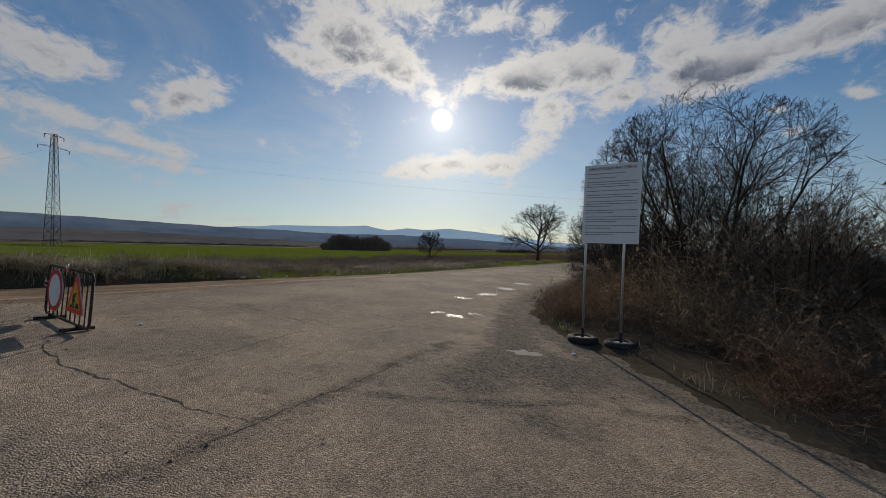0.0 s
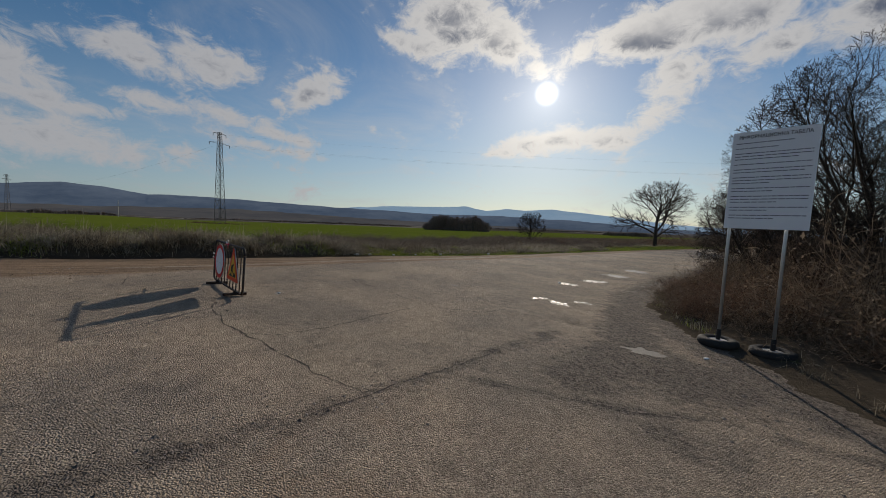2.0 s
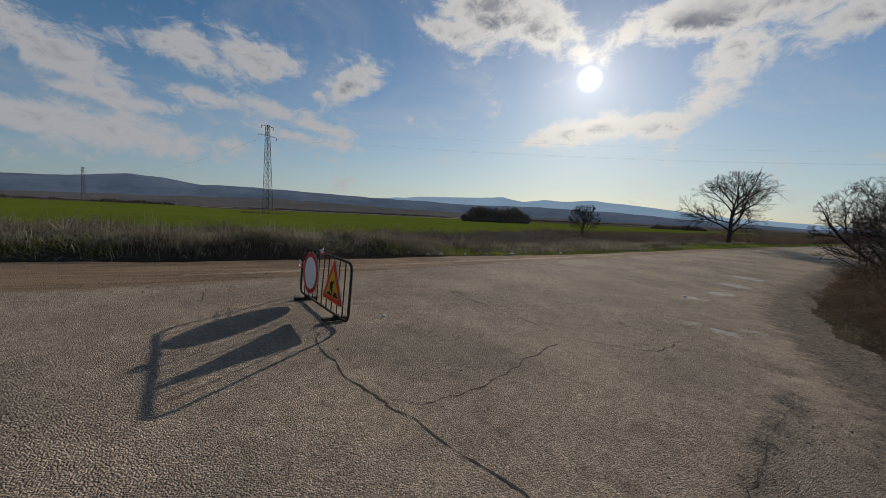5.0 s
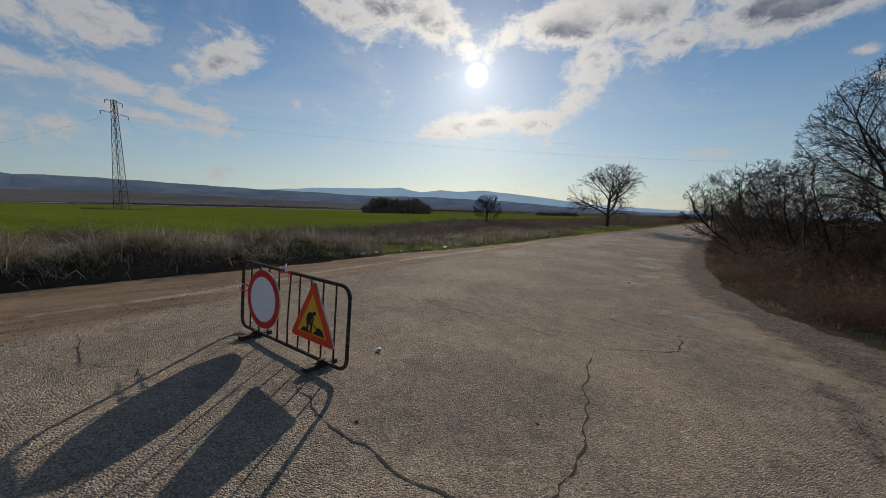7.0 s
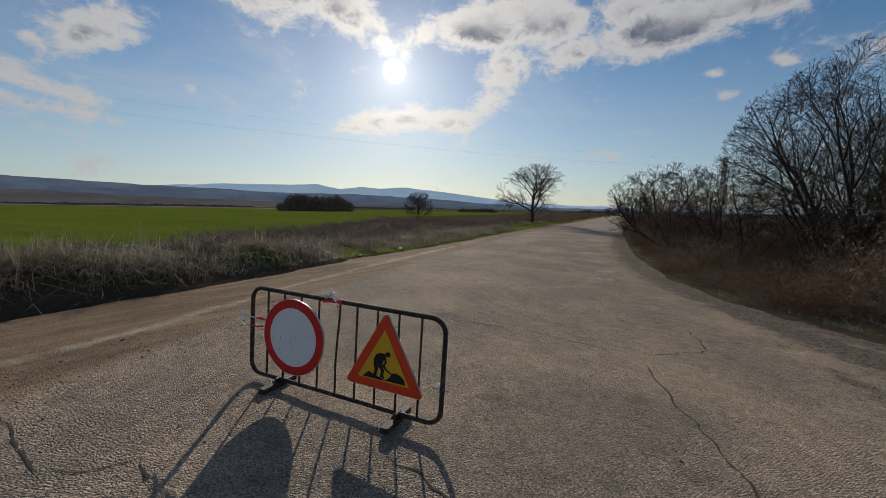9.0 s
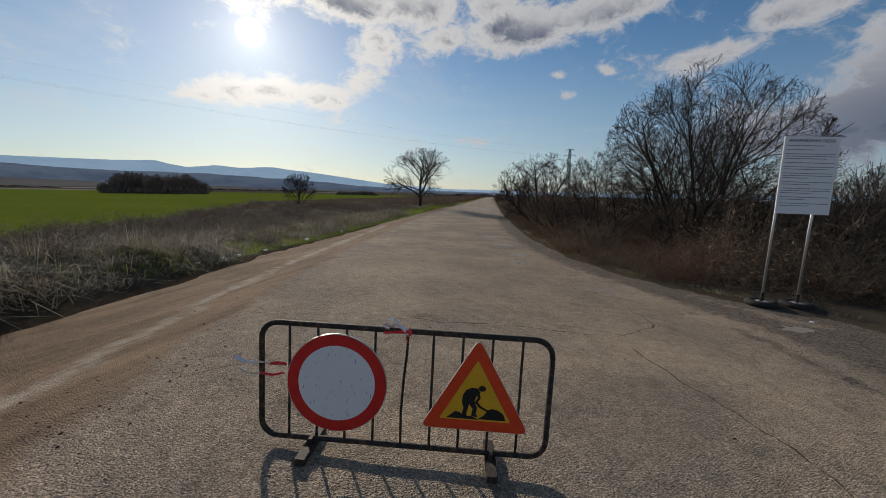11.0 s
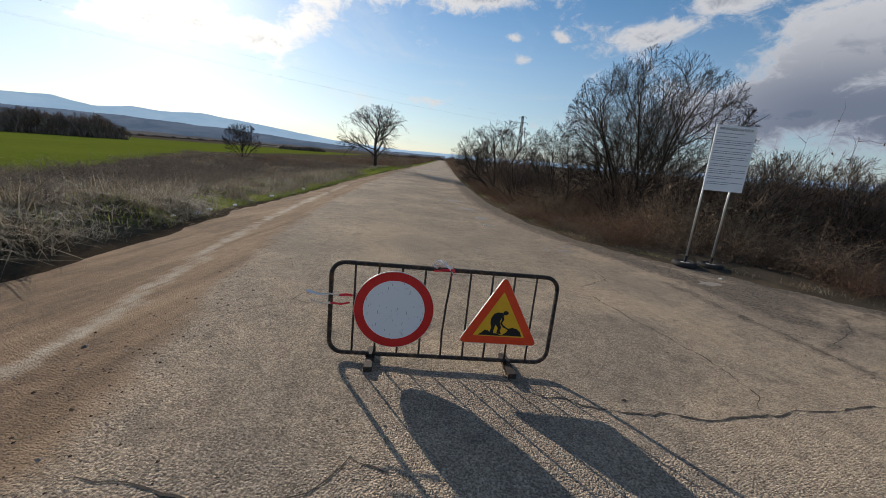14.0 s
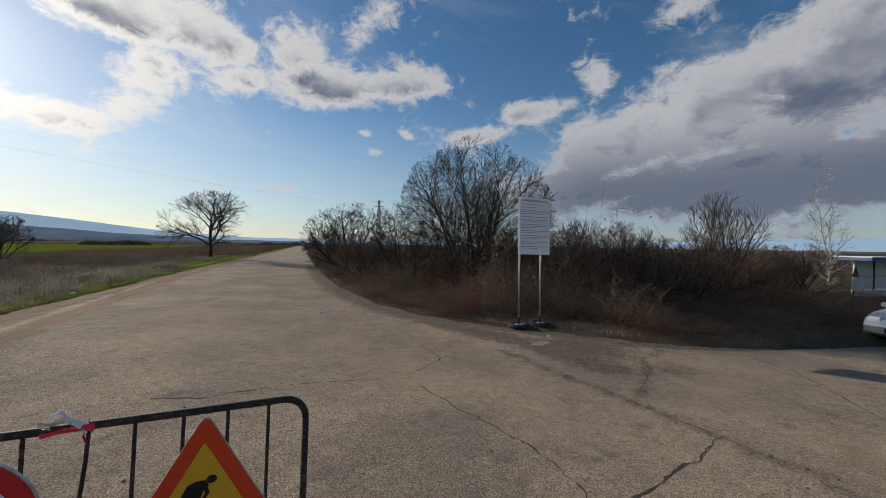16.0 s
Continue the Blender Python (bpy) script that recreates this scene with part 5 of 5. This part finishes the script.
# ---- road surface ----
def crack(pts, width, seed):
    """A jagged open crack in the asphalt, filled with dirt."""
    rng = random.Random(seed)
    line = []
    for (ax, ay), (bx, by) in zip(pts, pts[1:]):
        n = max(2, int(math.hypot(bx - ax, by - ay) / 0.07))
        line += [(ax + (bx - ax) * k / n, ay + (by - ay) * k / n) for k in range(n)]
    line.append(pts[-1])
    verts, faces = [], []
    ox = oy = 0.0
    for i, (x, y) in enumerate(line):
        ox, oy = 0.75 * ox + rng.gauss(0, 0.014), 0.75 * oy + rng.gauss(0, 0.014)
        fade = min(1.0, 0.25 + 6.0 * min(i, len(line) - 1 - i) / len(line))
        w = width * fade * rng.uniform(0.2, 1.25)
        j = min(i + 1, len(line) - 1)
        dx, dy = line[j][0] - line[max(i - 1, 0)][0], line[j][1] - line[max(i - 1, 0)][1]
        l = math.hypot(dx, dy) or 1.0
        px, py = x + ox, y + oy
        for s in (-1, 1):
            qx, qy = px - s * dy / l * w / 2, py + s * dx / l * w / 2
            verts.append((qx, qy, surface(qx, qy) + 0.004))
        if i:
            faces.append((2 * i - 2, 2 * i - 1, 2 * i + 1, 2 * i))
    mesh_object("crack", verts, faces, M_CRACK, road, "dark dirt-filled crack")


def surface(x, y):
    hit, where, _, _ = road.ray_cast(Vector((x, y, 5.0)), Vector((0, 0, -1)))
    return where.z if hit else on(x, y)


bpy.context.view_layer.update()
CRACKS = [
    ([(-7.4, 0.86), (-6.7, 0.77), (-5.75, 0.78), (-5.27, 0.96), (-4.8, 1.02), (-4.22, 1.14), (-3.7, 1.28), (-3.4, 1.35), (-2.97, 1.45)], 0.021),
    ([(-5.27, 0.97), (-5.08, 1.2), (-5.04, 1.57), (-5.15, 2.2), (-5.33, 2.9), (-5.57, 3.68), (-5.68, 4.25)], 0.02),
    ([(-5.68, 4.25), (-5.2, 4.62), (-4.82, 5.0), (-4.79, 5.5), (-4.9, 6.05)], 0.022),
    ([(-9.0, 4.1), (-8.2, 4.0), (-7.5, 4.2), (-6.9, 4.23), (-6.15, 4.18), (-5.68, 4.25)], 0.02),
    ([(-9.95, -0.3), (-9.3, -0.32), (-8.95, -0.33), (-8.75, -0.25), (-8.6, -0.02), (-8.36, -0.08), (-8.22, -0.12)], 0.016),
    ([(1.5, 3.05), (0.75, 2.3), (-0.4, 1.2), (-1.2, 0.6)], 0.02),
    ([(-2.95, 0.85), (-2.99, 1.4), (-3.06, 2.1), (-3.2, 3.2), (-3.32, 4.6)], 0.014),
    ([(-2.8, 2.6), (-2.2, 3.05), (-1.5, 3.55), (-0.8, 4.2)], 0.012),
    ([(-4.79, 5.5), (-4.3, 5.75), (-3.75, 6.1)], 0.015), ([(-10.7, 3.64), (-10.2, 3.69), (-9.0, 4.1)], 0.01),
    ([(-10.3, 1.6), (-9.9, 2.2), (-9.75, 2.9)], 0.01), ([(-4.6, 8.6), (-4.25, 9.6), (-4.5, 11.2)], 0.02),
]
for i, (pts, width) in enumerate(CRACKS):
    crack(pts, width, i)


def worn_patch(x, y, a, b, turn, seed, mat, name, label):
    rng = random.Random(seed)
    n = 26
    rim = []
    for k in range(n):
        t = 2 * math.pi * k / n
        r = 1 + 1.1 * noise.noise(Vector((math.cos(t) * 2.3, math.sin(t) * 2.3, seed * 3.1))) + 0.25 * rng.uniform(-1, 1)
        px, py = a * r * math.cos(t), b * r * math.sin(t)
        c, s = math.cos(radians(turn)), math.sin(radians(turn))
        rim.append((x + c * px - s * py, y + s * px + c * py))
    bm = bmesh.new()
    bm.faces.new([bm.verts.new((px, py, surface(px, py) + 0.005)) for px, py in rim])
    bmesh.ops.triangulate(bm, faces=bm.faces[:])
    part(name, bm, mat, road, label)


PUDDLES = ((-6.45, 10.75, 0.3, 0.22, 40), (-6.45, 12.75, 0.32, 0.3, 60), (-4.74, 7.6, 0.2, 0.17, 20), (-4.5, 8.3, 0.17, 0.14, 50), (-5.3, 7.5, 0.22, 0.08, 70),
           (-6.9, 15.6, 0.4, 0.4, 80), (-7.4, 19.0, 0.4, 0.5, 70), (-9.0, 44.0, 1.2, 1.6, 80), (-10.5, 62.0, 1.6, 2.2, 85))
for i, q in enumerate(PUDDLES):
    worn_patch(*q, i + 1, M_WATER, "puddle", "shallow puddle of bright standing water on the asphalt")
for i, q in enumerate(((-2.2, 5.75, 0.24, 0.15, 10), (-7.2, 6.4, 0.12, 0.06, 0), (-7.44, 1.94, 0.075, 0.05, 0))):
    worn_patch(*q, i + 31, M_PALE, "worn_patch", "pale worn patch in the asphalt")


def litter():
    rng = random.Random(8)
    for x, y, s in ((-14.15, 7.0, 0.10), (-14.3, 7.7, 0.08), (-14.35, 9.0, 0.06), (-14.75, 12.2, 0.09), (-7.45, 1.95, 0.03), (-14.05, 6.1, 0.05), (-1.5, 6.3, 0.035), (-6.6, 10.6, 0.05), (-15.1, 16.4, 0.08), (-14.55, 10.4, 0.05)):
        bm = bmesh.new()
        bmesh.ops.create_icosphere(bm, subdivisions=2, radius=s)
        for v in bm.verts:
            v.co += v.co * 0.5 * noise.noise(v.co * 12 + Vector((x, y, 0)))
            v.co.z *= 0.45
        ob = part("litter", bm, M_LITTER, None)
        ob.matrix_world = pose(x, y, on(x, y) + s * 0.3 + (float(verge_bank(x, y)) if x < -12 else 0.01), 0, 0, rng.uniform(0, 360))
        tagged(ob, "crumpled scrap of white plastic litter on the ground", "litter", "litter")


def pebbles():
    """Loose stones on the shoulder and along the seams."""
    rng = np.random.default_rng(4)
    pile = Pile()
    spots = [(float(x), float(y)) for x, y in zip(rng.uniform(-11.2, -9.7, 500), rng.uniform(-2.5, 6.0, 500))]
    spots += [(float(-3.1 + rng.normal(0, 0.2)), float(y)) for y in rng.uniform(-0.5, 5, 500)]
    spots += [(float(-1.6 + rng.normal(0, 0.9)), float(5.4 + rng.normal(0, 1.2))) for _ in range(900)]
    spots += [(float(x), float(y)) for x, y in zip(rng.uniform(-9.5, 1, 350), rng.uniform(-1, 7, 350))]
    for x, y in spots:
        s = float(np.clip(rng.lognormal(-4.8, 0.45), 0.004, 0.028))
        z = surface(x, y)
        o = [Vector((x + s * a * float(rng.uniform(0.7, 1.2)), y + s * b * float(rng.uniform(0.7, 1.2)), z + s * c * 0.8)) for a, b, c in ((1, 0, 0), (0, 1, 0), (-1, 0, 0), (0, -1, 0), (0.2, 0.1, 0.8))]
        pile.add(o, [(0, 1, 4), (1, 2, 4), (2, 3, 4), (3, 0, 4)])
    tagged(pile.made("loose_stones", M_STONE), "loose grit and small stones scattered on the asphalt", "stones", kind="stuff")


def clods():
    """Crumbs of dry earth along the edge of the dirt shoulder."""
    rng = np.random.default_rng(6)
    pile = Pile()
    for _ in range(1100):
        y = float(rng.uniform(-2.0, 8.0))
        x = float(np.interp(y, [-2, 0, 3.7, 10], [-10.1, -10.2, -11.0, -12.4]) + rng.normal(0, 0.28))
        s = float(np.clip(rng.lognormal(-4.9, 0.5), 0.004, 0.03))
        z = surface(x, y) - s * 0.2
        ring = [Vector((x + s * math.cos(a) * float(rng.uniform(0.7, 1.2)), y + s * math.sin(a) * float(rng.uniform(0.7, 1.2)), z)) for a in (0, 1.26, 2.5, 3.8, 5.0)]
        top = Vector((x + float(rng.normal(0, 0.2)) * s, y, z + s * float(rng.uniform(0.5, 0.95))))
        pile.add(ring + [top], [(k, (k + 1) % 5, 5) for k in range(5)])
    tagged(pile.made("earth_crumbs", M_CLOD), "dark crumbs of dry earth along the dusty shoulder", "soil", kind="stuff")


M_CLOD = material("dry_earth", fleck((0.05, 0.036, 0.024), (0.17, 0.12, 0.08)), 0.95, spec=0.05)
M_STONE = material("stone_grit", fleck((0.07, 0.062, 0.053), (0.34, 0.30, 0.26)), 0.9, spec=0.15)
litter()
pebbles()
clods()
